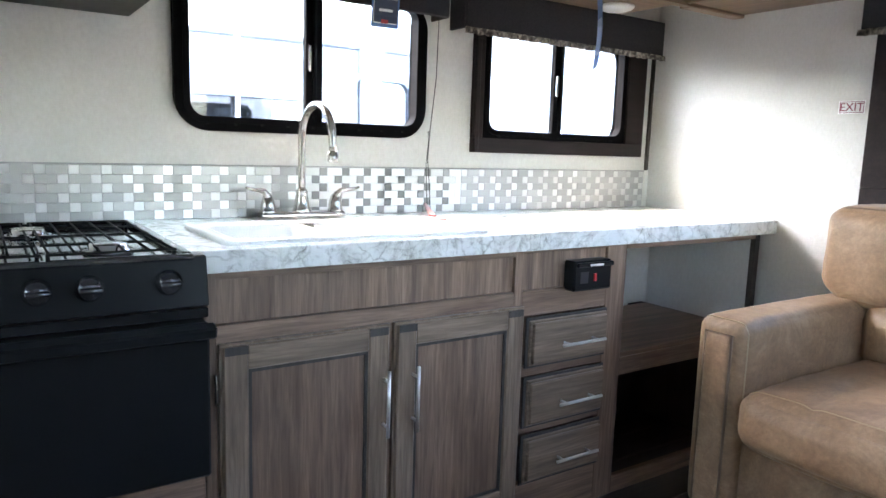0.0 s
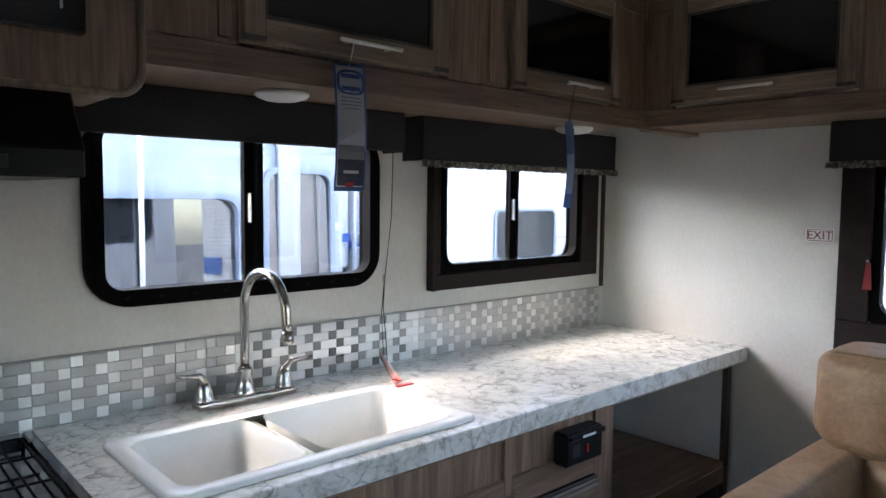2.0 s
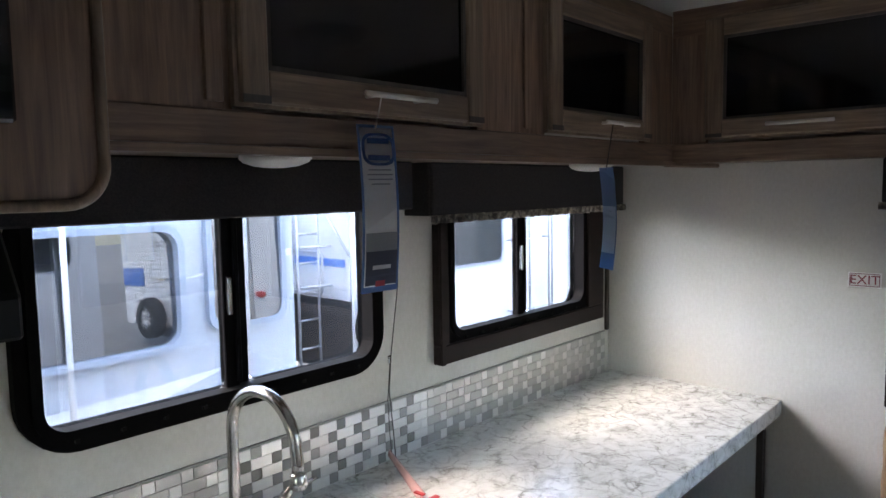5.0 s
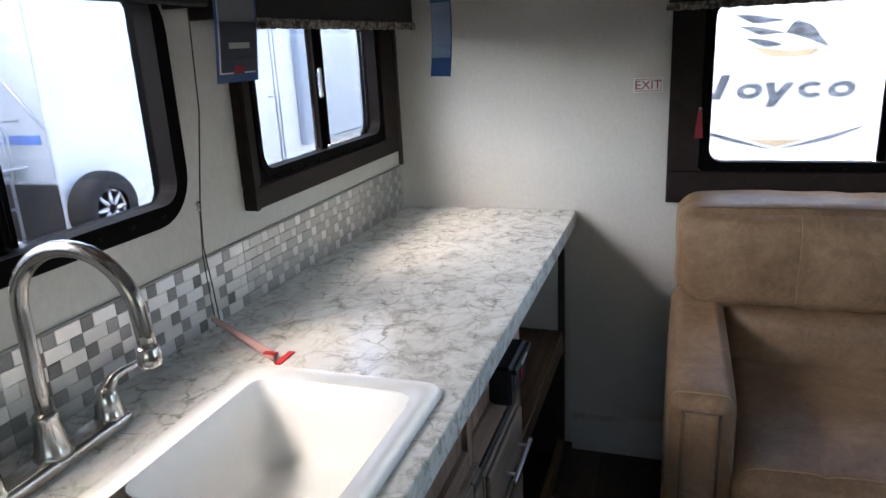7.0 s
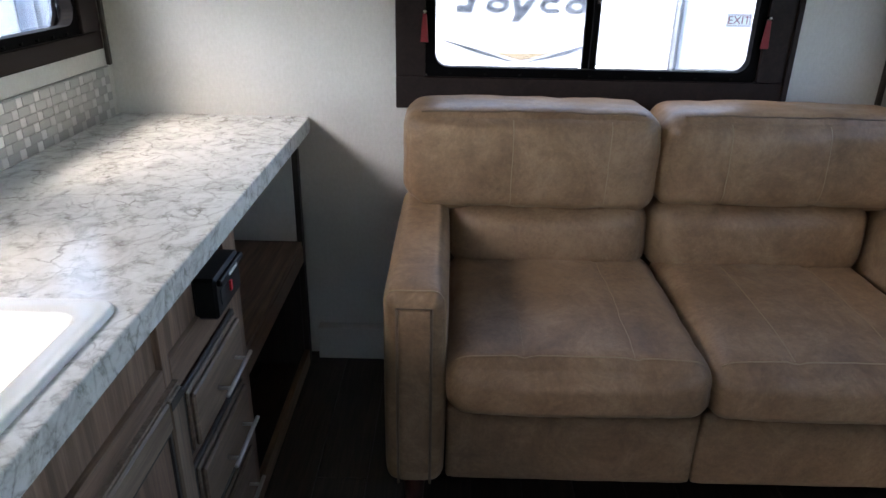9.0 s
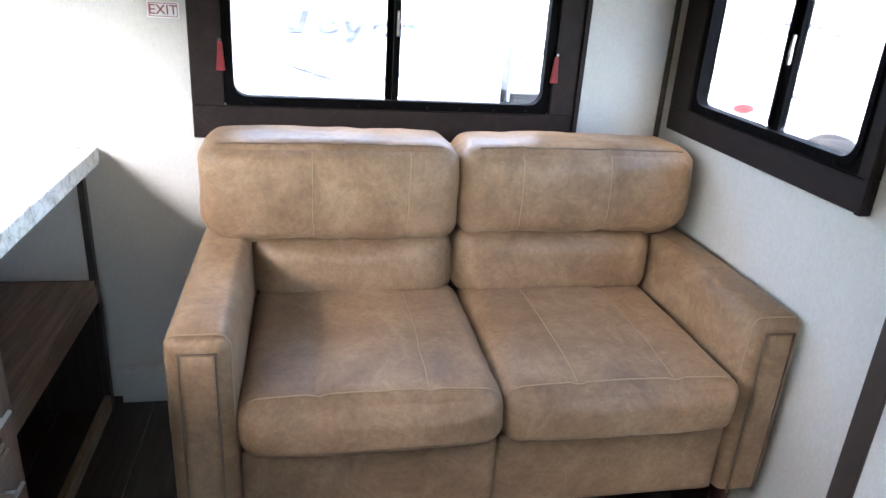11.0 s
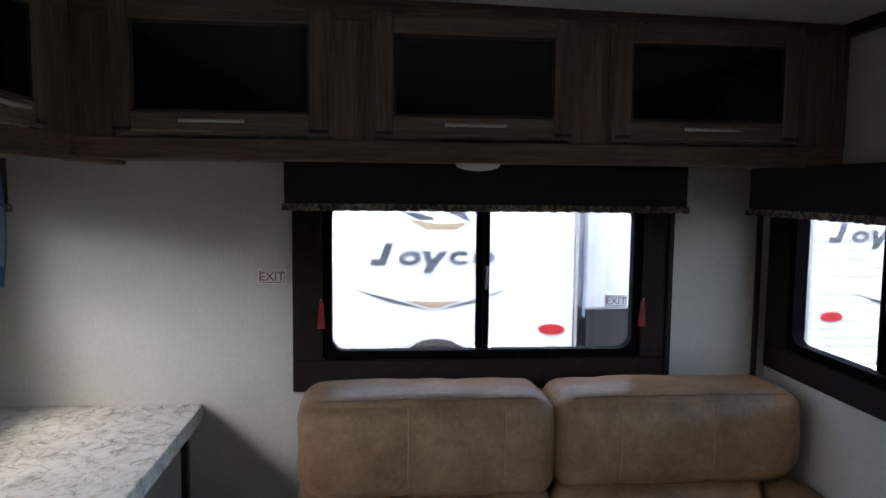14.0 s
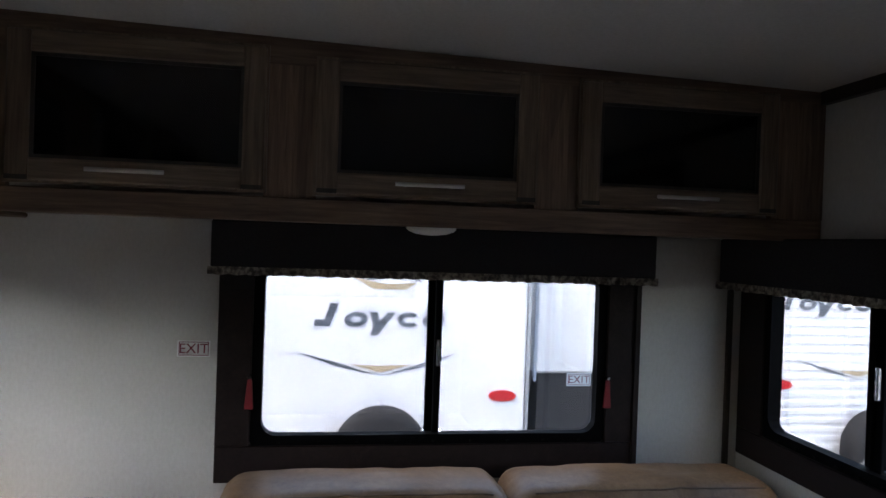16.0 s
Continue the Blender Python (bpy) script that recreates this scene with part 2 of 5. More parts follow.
TRAILER_WHITE = material("white_fibreglass", (0.78, 0.79, 0.80), 0.35)
g = Graph(TRAILER_WHITE)
g.color(g.ramp(g.noise(1.5, 4.0), (0.3, (0.72, 0.735, 0.75)), (0.7, (0.80, 0.81, 0.82))))
TRAILER_BLUE = material("pale_blue_fibreglass", (0.60, 0.66, 0.72), 0.25)
g = Graph(TRAILER_BLUE)
g.color(g.ramp(g.noise(1.2, 4.0), (0.3, (0.44, 0.48, 0.52)), (0.7, (0.52, 0.56, 0.60))))
DECAL_GREY = material("grey_decal", (0.07, 0.085, 0.10), 0.4)
g = Graph(DECAL_GREY)
g.color(g.ramp(g.noise(9.0, 3.0, stretch=(1, 1, 4)), (0.35, (0.04, 0.05, 0.065)), (0.65, (0.16, 0.18, 0.21))))
DECAL_TAN = material("tan_decal", (0.42, 0.33, 0.21), 0.4)
DECAL_BLUE = material("blue_decal", (0.05, 0.16, 0.50), 0.4)
RV_FRAME = material("grey_window_trim", (0.30, 0.35, 0.42), 0.4)
RV_GLASS = material("mirror_tinted_window", (0.06, 0.075, 0.09), 0.012)
g = Graph(RV_GLASS)
g.b.inputs["Metallic"].default_value = 0.9
g.b.inputs["Base Color"].default_value = (0.17, 0.18, 0.19, 1)
RV_GLASS_DARK = material("dark_tinted_window", (0.02, 0.03, 0.035), 0.05)
ALU = material("weathered_aluminium", (0.45, 0.47, 0.5), 0.4, 0.7)
TYRE = material("tyre_rubber", (0.012, 0.012, 0.013), 0.85)
RIM = material("silver_rim", (0.70, 0.71, 0.73), 0.35, 0.3)
UNDER = material("dark_underbody", (0.03, 0.03, 0.032), 0.8)
GROUND = material("lot_gravel", (0.20, 0.19, 0.18), 0.95)
g = Graph(GROUND)
g.color(g.mix("MULTIPLY", 1.0, g.ramp(g.noise(40.0, 5.0, 0.7), (0.3, (0.11, 0.108, 0.10)), (0.7, (0.27, 0.26, 0.24))),
              g.ramp(g.noise(0.6, 4.0), (0.3, (0.7, 0.7, 0.7)), (0.7, (1, 1, 1)))))

# ---- building helpers ----
def base_of(ob):
    return ob.location.copy() if ob is not None and ob.data is None else Vector((0, 0, 0))


def thing(name, label, category, base, group="", kind=""):
    return_ob = new(name)
    return_ob.location = base
    return_ob.empty_display_size = 0.1
    return tagged(return_ob, label, category, group, kind)


def part(name, bm, mat, parent=None, label="", smooth=False):
    """Link a bmesh, drawn in world metres, as one mesh under its thing."""
    if bm.faces:
        bmesh.ops.recalc_face_normals(bm, faces=bm.faces)
    me = bpy.data.meshes.new(name)
    bm.to_mesh(me)
    bm.free()
    for m in mat if isinstance(mat, (list, tuple)) else (mat,):
        me.materials.append(m)
    if smooth:
        me.shade_smooth()
    ob = new(name, me)
    if parent is not None:
        ob.parent = parent
        ob.matrix_parent_inverse = Matrix.Translation(-base_of(parent))
    return tagged(ob, label)


def parts(name, bm, mat, parent, label=""):
    """Each loose piece of a bmesh becomes a part of its own."""
    todo = set(bm.verts)
    while todo:
        stack, seen = [todo.pop()], set()
        while stack:
            v = stack.pop()
            if v in seen:
                continue
            seen.add(v)
            stack += [e.other_vert(v) for e in v.link_edges if e.other_vert(v) not in seen]
        todo -= seen
        one, twin = bmesh.new(), {}
        for v in seen:
            twin[v] = one.verts.new(v.co)
        for f in {f for v in seen for f in v.link_faces}:
            one.faces.new([twin[v] for v in f.verts])
        part(name, one, mat, parent, label)
    bm.free()


def solid(name, bm, mat, label, category="", group="", kind="", smooth=False):
    """A thing of one mesh."""
    return tagged(part(name, bm, mat, None, label, smooth), label, category, group, kind)


def box(lo, hi, bevel=0.0, bm=None, segments=1, mat=0):
    bm = bm or bmesh.new()
    lo, hi = [min(a, b) for a, b in zip(lo, hi)], [max(a, b) for a, b in zip(lo, hi)]
    made = bmesh.ops.create_cube(bm, size=1.0)["verts"]
    for v in made:
        v.co = [l + (c + 0.5) * (h - l) for c, l, h in zip(v.co, lo, hi)]
    faces = {f for v in made for f in v.link_faces}
    for f in faces:
        f.material_index = mat
    if bevel > 0:
        edges = {e for v in made for e in v.link_edges}
        bmesh.ops.bevel(bm, geom=list(edges), offset=bevel, segments=segments, affect="EDGES", profile=0.5)
    return bm


def prism(points, axis, lo, hi, bm=None, bevel=0.0):
    """A flat outline (in the two other axes, in order) carried along one axis."""
    bm = bm or bmesh.new()

    def place(p, at):
        c = list(p)
        c.insert(axis, at)
        return c

    a = [bm.verts.new(place(p, lo)) for p in points]
    b = [bm.verts.new(place(p, hi)) for p in points]
    n = len(points)
    bm.faces.new(a)
    bm.faces.new(list(reversed(b)))
    for k in range(n):
        bm.faces.new((a[k], a[(k + 1) % n], b[(k + 1) % n], b[k]))
    if bevel:
        bmesh.ops.bevel(bm, geom=[e for e in bm.edges], offset=bevel, segments=1, affect="EDGES")
    return bm


def cylinder(a, b, r, r2=None, seg=20, bm=None, caps=True):
    bm = bm or bmesh.new()
    a, b = Vector(a), Vector(b)
    m = Matrix.Translation((a + b) / 2) @ (b - a).to_track_quat("Z", "Y").to_matrix().to_4x4()
    bmesh.ops.create_cone(bm, cap_ends=caps, segments=seg, radius1=r, radius2=r if r2 is None else r2, depth=(b - a).length, matrix=m)
    return bm


def tube(points, r, seg=8, bm=None):
    """A round bar along points; r may be a list."""
    bm = bm or bmesh.new()
    pts = [Vector(p) for p in points]
    rs = r if isinstance(r, (list, tuple)) else [r] * len(pts)
    side, rings = None, []
    for k, p in enumerate(pts):
        d = (pts[min(k + 1, len(pts) - 1)] - pts[max(k - 1, 0)]).normalized()
        if side is None:
            side = d.orthogonal().normalized()
        side = (side - d * side.dot(d)).normalized()
        up = d.cross(side)
        rings.append([bm.verts.new(p + rs[k] * (math.cos(q) * side + math.sin(q) * up)) for q in [2 * math.pi * i / seg for i in range(seg)]])
    for a, b in zip(rings, rings[1:]):
        for i in range(seg):
            bm.faces.new((a[i], a[(i + 1) % seg], b[(i + 1) % seg], b[i]))
    bm.faces.new(list(reversed(rings[0])))
    bm.faces.new(rings[-1])
    return bm


def lathe(profile, centre, axis="Z", seg=28, bm=None, caps=True):
    """Turn (radius, height) pairs about an axis through the centre."""
    bm = bm or bmesh.new()
    turn = {"Z": Matrix.Identity(3), "X": Matrix(((0, 0, 1), (1, 0, 0), (0, 1, 0))), "Y": Matrix(((1, 0, 0), (0, 0, 1), (0, 1, 0)))}[axis]
    rings = []
    for r, h in profile:
        rings.append([bm.verts.new(Vector(centre) + turn @ Vector((r * math.cos(q), r * math.sin(q), h))) for q in [2 * math.pi * i / seg for i in range(seg)]])
    for a, b in zip(rings, rings[1:]):
        for i in range(seg):
            bm.faces.new((a[i], a[(i + 1) % seg], b[(i + 1) % seg], b[i]))
    for ring in (rings[0], rings[-1]) if caps else ():
        bm.faces.new(ring)
    return bm


def rounded(u0, v0, u1, v1, r, seg=7):
    pts = []
    for cu, cv, q0 in ((u1 - r, v0 + r, -90), (u1 - r, v1 - r, 0), (u0 + r, v1 - r, 90), (u0 + r, v0 + r, 180)):
        pts += [(cu + r * math.cos(radians(q0 + 90 * k / seg)), cv + r * math.sin(radians(q0 + 90 * k / seg))) for k in range(seg + 1)]
    return pts


def ring_bm(outer, inner, w0, w1, put, bm=None):
    """A frame between two outlines of equally many points, w0 to w1 deep."""
    bm = bm or bmesh.new()
    loops = [[bm.verts.new(put(u, v, w)) for u, v in outline] for outline, w in ((outer, w0), (outer, w1), (inner, w1), (inner, w0))]
    n = len(outer)
    for a, b in zip(loops, loops[1:] + loops[:1]):
        for k in range(n):
            bm.faces.new((a[k], a[(k + 1) % n], b[(k + 1) % n], b[k]))
    return bm


def slab_bm(outline, w0, w1, put, bm=None):
    bm = bm or bmesh.new()
    a = [bm.verts.new(put(u, v, w0)) for u, v in outline]
    b = [bm.verts.new(put(u, v, w1)) for u, v in outline]
    n = len(outline)
    bm.faces.new(a)
    bm.faces.new(list(reversed(b)))
    for k in range(n):
        bm.faces.new((a[k], a[(k + 1) % n], b[(k + 1) % n], b[k]))
    return bm


def pbox(put, u0, v0, w0, u1, v1, w1, bevel=0.0, bm=None):
    """A box given in a wall's own axes: along, up, into the room."""
    return box(put(u0, v0, w0), put(u1, v1, w1), bevel, bm)


def soft_point(p, c, h, r, bulge=(0, 0, 0), creases=(), wrinkle=0.0, seed=0.0):
    q = [a * b for a, b in zip(p, h)]
    inner = [max(-(b - r), min(b - r, a)) for a, b in zip(q, h)]
    d = Vector([a - b for a, b in zip(q, inner)])
    pos = Vector(inner) + (d.normalized() * r if d.length > 1e-9 else d)
    for k in range(3):
        i, j = (k + 1) % 3, (k + 2) % 3
        pos[k] += bulge[k] * p[k] * (1 - abs(p[i]) ** 3) * (1 - abs(p[j]) ** 3)
    for face, sign, along, at, depth, width in creases:
        if p[face] * sign > 0.2:
            pos[face] -= sign * depth * math.exp(-(((pos[along] + c[along]) - at) / width) ** 2)
    pos += Vector(c)
    if wrinkle:
        out = (pos - Vector(c)).normalized()
        pos += out * wrinkle * (noise.noise(pos * 9 + Vector((seed, 0, 0))) + 0.5 * noise.noise(pos * 24 + Vector((0, seed, 0))))
    return pos


def soft_box(lo, hi, r, bulge=(0, 0, 0), creases=(), cuts=22, wrinkle=0.0, seed=0.0):
    """A stuffed cushion: a rounded box that swells, with drawn-in seams."""
    c, h = [(a + b) / 2 for a, b in zip(lo, hi)], [(b - a) / 2 for a, b in zip(lo, hi)]
    bm = bmesh.new()
    bmesh.ops.create_cube(bm, size=2.0)
    bmesh.ops.subdivide_edges(bm, edges=bm.edges[:], cuts=cuts, use_grid_fill=True)
    for v in bm.verts:
        p = [math.copysign(1 - (1 - abs(a)) ** 1.35, a) for a in v.co]
        v.co = soft_point(p, c, h, r, bulge, creases, wrinkle, seed)
    return bm


def wall_mesh(name, lo, hi, along, holes, mat, label=""):
    """A wall with real openings. holes: (from, to, bottom, top) along the wall."""
    cuts = sorted({lo[along], hi[along], *[v for hole in holes for v in hole[:2]]})
    bm = bmesh.new()
    for a, b in zip(cuts, cuts[1:]):
        hole = next((k for k in holes if k[0] <= a + 1e-6 and k[1] >= b - 1e-6), None)
        for z0, z1 in ([(lo[2], hi[2])] if hole is None else [(lo[2], hole[2]), (hole[3], hi[2])]):
            p, q = list(lo), list(hi)
            p[along], q[along], p[2], q[2] = a, b, z0, z1
            box(p, q, bm=bm)
    bmesh.ops.remove_doubles(bm, verts=bm.verts, dist=1e-5)
    return solid(name, bm, mat, label, kind="structure")


KITCHEN_Y, END_X, RIGHT_Y, WEST_X = 2.06, 2.99, -0.475, -1.60
WALL_T = 0.032


def on_kitchen(u, v, w):
    return (u, KITCHEN_Y - w, v)


def on_end(u, v, w):
    return (END_X - w, u, v)


def on_right(u, v, w):
    return (u, RIGHT_Y + w, v)


# ---- walls, floor, ceiling ----
wall_mesh("wall_kitchen", (WEST_X - 0.06, KITCHEN_Y, 0), (END_X + WALL_T, KITCHEN_Y + WALL_T, 2.3), 0,
          [(0.976, 1.749, 1.20, 1.608), (2.036, 2.791, 1.186, 1.594)], WALLPAPER, "pale grey-beige papered wall behind the kitchen")
wall_mesh("wall_end", (END_X, RIGHT_Y, 0), (END_X + WALL_T, KITCHEN_Y, 2.3), 1,
          [(-0.014, 1.034, 1.057, 1.574)], WALLPAPER, "pale grey-beige papered wall behind the sofa")
# the first opening, in the door, is unseen and added for daylight
wall_mesh("wall_entry", (WEST_X - 0.06, RIGHT_Y - WALL_T, 0), (END_X + WALL_T, RIGHT_Y, 2.3), 0,
          [(1.20, 1.73, 1.00, 1.70), (2.058, 2.824, 1.109, 1.574)], WALLPAPER, "pale grey-beige papered wall beside the sofa")
# the opening in this unseen wall is added to let in fill light
wall_mesh("wall_west", (WEST_X - 0.06, RIGHT_Y, 0), (WEST_X, KITCHEN_Y, 2.3), 1, [(0.02, 1.70, 1.13, 1.50)], WALLPAPER, "pale grey-beige papered wall")
ceil = prism([(RIGHT_Y - 0.06, 2.085), (KITCHEN_Y + 0.06, 2.145), (KITCHEN_Y + 0.06, 2.32), (RIGHT_Y - 0.06, 2.32)], 0, WEST_X - 0.06, END_X + 0.06)
solid("ceiling", ceil, CEILING, "off-white ceiling board", kind="structure")
solid("floor", box((WEST_X - 0.06, RIGHT_Y - 0.06, -0.08), (END_X + 0.06, KITCHEN_Y + 0.06, -0.006)), UNDER, "floor deck under dark wood-look planks", kind="structure")

# smooth outer skin on the kitchen side, round the window openings
skin = bmesh.new()
cuts = [(0.976, 1.749), (2.036, 2.791)]
for x0, x1 in ((WEST_X - 3.0, 0.976), (1.749, 2.036), (2.791, END_X + WALL_T)):
    box((x0, KITCHEN_Y + WALL_T + 0.0005, -0.25), (x1, KITCHEN_Y + WALL_T + 0.004, 2.25), bm=skin)
for x0, x1 in cuts:
    box((x0, KITCHEN_Y + WALL_T + 0.0005, -0.25), (x1, KITCHEN_Y + WALL_T + 0.004, 1.19), bm=skin)
    box((x0, KITCHEN_Y + WALL_T + 0.0005, 1.608), (x1, KITCHEN_Y + WALL_T + 0.004, 2.25), bm=skin)
outer = solid("outer_skin", skin, TRAILER_BLUE, "smooth pale outer skin", kind="structure")
part("lower_stripe", box((WEST_X - 3.0, KITCHEN_Y + WALL_T + 0.005, 0.05), (END_X + 0.02, KITCHEN_Y + WALL_T + 0.008, 0.22)), DECAL_BLUE, outer, "blue lower stripe")
for x0, x1, z0, z1 in ((0.925, 1.800, 1.151, 1.649), (2.009, 2.818, 1.159, 1.621)):
    part("outer_window_ring", ring_bm(rounded(x0, z0, x1, z1, 0.10), rounded(x0 + 0.030, z0 + 0.030, x1 - 0.030, z1 - 0.030, 0.08), 0.0, 0.010, lambda u, v, w: (u, KITCHEN_Y + WALL_T + 0.005 + w, v)), BLACK, outer, "black outer window ring")

# baseboard behind the open shelf and sofa, corner strips, crown strip
solid("baseboard", box((2.945, RIGHT_Y + 0.001, 0), (END_X - 0.001, 1.43, 0.13), 0.002), WALLPAPER, "papered boxed baseboard along the end wall", kind="structure")
solid("trim_kitchen_corner", box((2.955, 2.045, 1.07), (2.972, 2.058, 1.69), 0.002), DARK_OR_SHADED_WOOD, "thin dark corner strip", kind="structure")
solid("trim_entry_corner", box((END_X - 0.016, -0.440, 0.9), (END_X - 0.001, -0.424, 1.685), 0.002), DARK_OR_SHADED_WOOD, "thin dark corner strip", kind="structure")
solid("trim_crown", prism([(RIGHT_Y + 0.001, 2.052), (RIGHT_Y + 0.022, 2.052), (RIGHT_Y + 0.022, 2.0865), (RIGHT_Y + 0.001, 2.0855)], 0, WEST_X, 2.625), DARK_OR_SHADED_WOOD, "dark wood strip between wall and ceiling", kind="structure")

# entry door, mostly out of view
door = thing("door_1", "closed entry door in a brown wood casing", "", (1.45, RIGHT_Y, 0), kind="structure")
panel = bmesh.new()
for a, b, c, d in ((1.13, 1.21, 0.02, 1.93), (1.72, 1.80, 0.02, 1.93), (1.21, 1.72, 0.02, 1.01), (1.21, 1.72, 1.69, 1.93)):
    box((a, RIGHT_Y + 0.001, c), (b, RIGHT_Y + 0.018, d), bm=panel)
part("door_panel", panel, WALLPAPER, door, "pale door panel")
# no such door window is known: added to brighten the cabinet fronts
pane = part("door_pane", box((1.202, RIGHT_Y - 0.03, 1.002), (1.728, RIGHT_Y - 0.025, 1.698)), GLASS, door, "clear pane of an unseen door opening added for light")
pane.visible_shadow = False
casing = box((1.80, RIGHT_Y + 0.001, 0), (1.865, RIGHT_Y + 0.026, 1.99), 0.003)
box((1.07, RIGHT_Y + 0.001, 0), (1.13, RIGHT_Y + 0.026, 1.99), 0.003, casing)
box((1.13, RIGHT_Y + 0.001, 1.93), (1.80, RIGHT_Y + 0.026, 1.99), 0.003, casing)
part("door_casing", casing, DARK_OR_SHADED_WOOD, door, "brown wood casing")


# ---- windows ----
def slider(name, put, label, glass, mull, bottom_ring, top_ring, outer_r, wood_frame=None, leaf_left=True, deep=0.018, tilt_w=0.0):
    """A sliding window: black ring, centre post, two panes, latch; with or without a dark wooden surround."""
    u0, v0, u1, v1 = glass
    w = thing(name, label, "", put((u0 + u1) / 2, v0, 0), kind="structure")
    o = bottom_ring
    outer = rounded(u0 - o, v0 - o, u1 + o, v1 + top_ring, outer_r)
    part("window_frame", ring_bm(outer, rounded(u0 - 0.004, v0 - 0.004, u1 + 0.004, v1 + 0.004, 0.045), -0.014, deep, put), BLACK, w, "black moulded ring")
    gap = 0.022 if wood_frame else 0.005
    lining = pbox(put, u0 - gap - 0.003, v0 - gap, -WALL_T - 0.001, u0 - gap, v1 + 0.006, -0.0145)
    pbox(put, u1 + gap, v0 - gap, -WALL_T - 0.001, u1 + gap + 0.003, v1 + 0.006, -0.0145, 0, lining)
    pbox(put, u0 - gap, v0 - gap, -WALL_T - 0.001, u1 + gap, v0 - gap + 0.003, -0.0145, 0, lining)
    part("opening_lining", lining, BLACK, w, "black lining of the opening")
    part("inner_frame", ring_bm(rounded(u0 - 0.018, v0 - 0.018, u1 + 0.018, v1 + 0.018, 0.055), rounded(u0, v0, u1, v1, 0.042), -0.012, deep + 0.006, put), BLACK, w, "black inner lip")
    m0, m1 = mull
    post = pbox(put, m0, v0 - 0.003, -0.020, m0 + (m1 - m0) * 0.5, v1 + 0.003, 0.004, 0.002)
    pbox(put, m0 + (m1 - m0) * 0.5, v0 - 0.003, -0.024, m1, v1 + 0.003, -0.012, 0.002, post)
    pbox(put, m0 + (m1 - m0) * 0.35, v0 + 0.01, 0.004, m0 + (m1 - m0) * 0.52, v1 - 0.01, 0.014, 0.002, post)
    part("centre_post", post, BLACK, w, "black centre post")
    zc = (v0 + v1) / 2
    part("latch", pbox(put, m0 + 0.006, zc - 0.04, 0.004, m0 + 0.016, zc + 0.04, 0.016, 0.002), CHROME, w, "small steel latch")
    track = bmesh.new()
    for k in range(9):
        u = u0 + 0.05 + (u1 - u0 - 0.1) * k / 8
        pbox(put, u - 0.004, v0 - 0.024, deep, u + 0.004, v0 - 0.017, deep + 0.0075, 0.0, track)
    part("screw_caps", track, IRON, w, "row of small screw caps")
    for a, b, d in ((u0 - 0.003, m0 + 0.004, -0.004), (m1 - 0.004, u1 + 0.003, -0.009)):
        pane = part("pane", slab_bm(rounded(a, v0 - 0.003, b, v1 + 0.003, 0.03), d, d - 0.004, put), GLASS, w, "clear glass pane")
        pane.visible_shadow = False
    if wood_frame:
        a0, b0, a1, b1, depth = wood_frame
        hole = (u0 - o + 0.002, v0 - o + 0.002, u1 + o - 0.002, v1 + top_ring)
        sur = pbox(put, a0, b0, 0.0005, a1, hole[1], depth, 0.003)
        pbox(put, a0, hole[1], 0.0005, hole[0], b1, depth, 0.003, sur)
        pbox(put, hole[2], hole[1], 0.0005, a1, b1, depth, 0.003, sur)
        pbox(put, a0, b0 - 0.0, depth, a0 + 0.018, b1, depth + 0.008, 0.002, sur)
        part("surround", sur, DARK_FRAME, w, "dark brown wooden surround")
    return w


slider("window_1", on_kitchen, "black-framed sliding window above the sink", (0.985, 1.210, 1.740, 1.600), (1.345, 1.410), 0.042, 0.03, 0.10, deep=0.024)
slider("window_2", on_kitchen, "sliding window in a dark wooden surround over the counter end", (2.062, 1.212, 2.765, 1.580), (2.392, 2.458), 0.032, 0.02, 0.022, (1.990, 1.128, 2.905, 1.60, 0.028))
slider("window_3", on_end, "wide sliding exit window in a dark wooden surround", (0.012, 1.083, 1.008, 1.560), (0.493, 0.536), 0.032, 0.02, 0.022, (-0.122, 0.950, 1.133, 1.60, 0.026))
slider("window_4", on_right, "sliding window in a dark wooden surround beside the sofa", (2.084, 1.135, 2.798, 1.560), (2.394, 2.465), 0.032, 0.02, 0.022, (2.006, 1.023, 2.953, 1.60, 0.026))

# red release pulls on the exit window, with their pins
for y in (1.041, -0.021):
    pull = thing("window_release_handle", "red release pull hanging beside the exit window pane", "handle", (END_X - 0.045, y, 1.25), "exit window release pulls")
    part("tassel", prism([(y - 0.006, 1.245), (y + 0.006, 1.245), (y + 0.014, 1.16), (y - 0.012, 1.16)], 0, END_X - 0.036, END_X - 0.027, bevel=0.002), RED_PULL, pull, "red plastic tag")
    part("pin", cylinder((END_X - 0.02, y, 1.252), (END_X - 0.04, y, 1.252), 0.005, seg=10), CHROME, pull, "steel pin")


def lettered(name, text, size, m, mat, parent):
    curve = bpy.data.curves.new(name, "FONT")
    curve.body, curve.size, curve.extrude, curve.align_x, curve.align_y = text, size, 0.0004, "CENTER", "CENTER"
    curve.materials.append(mat)
    ob = new(name, curve)
    ob.parent = parent
    ob.matrix_parent_inverse = Matrix.Translation(-base_of(parent))
    ob.matrix_basis = m
    return ob


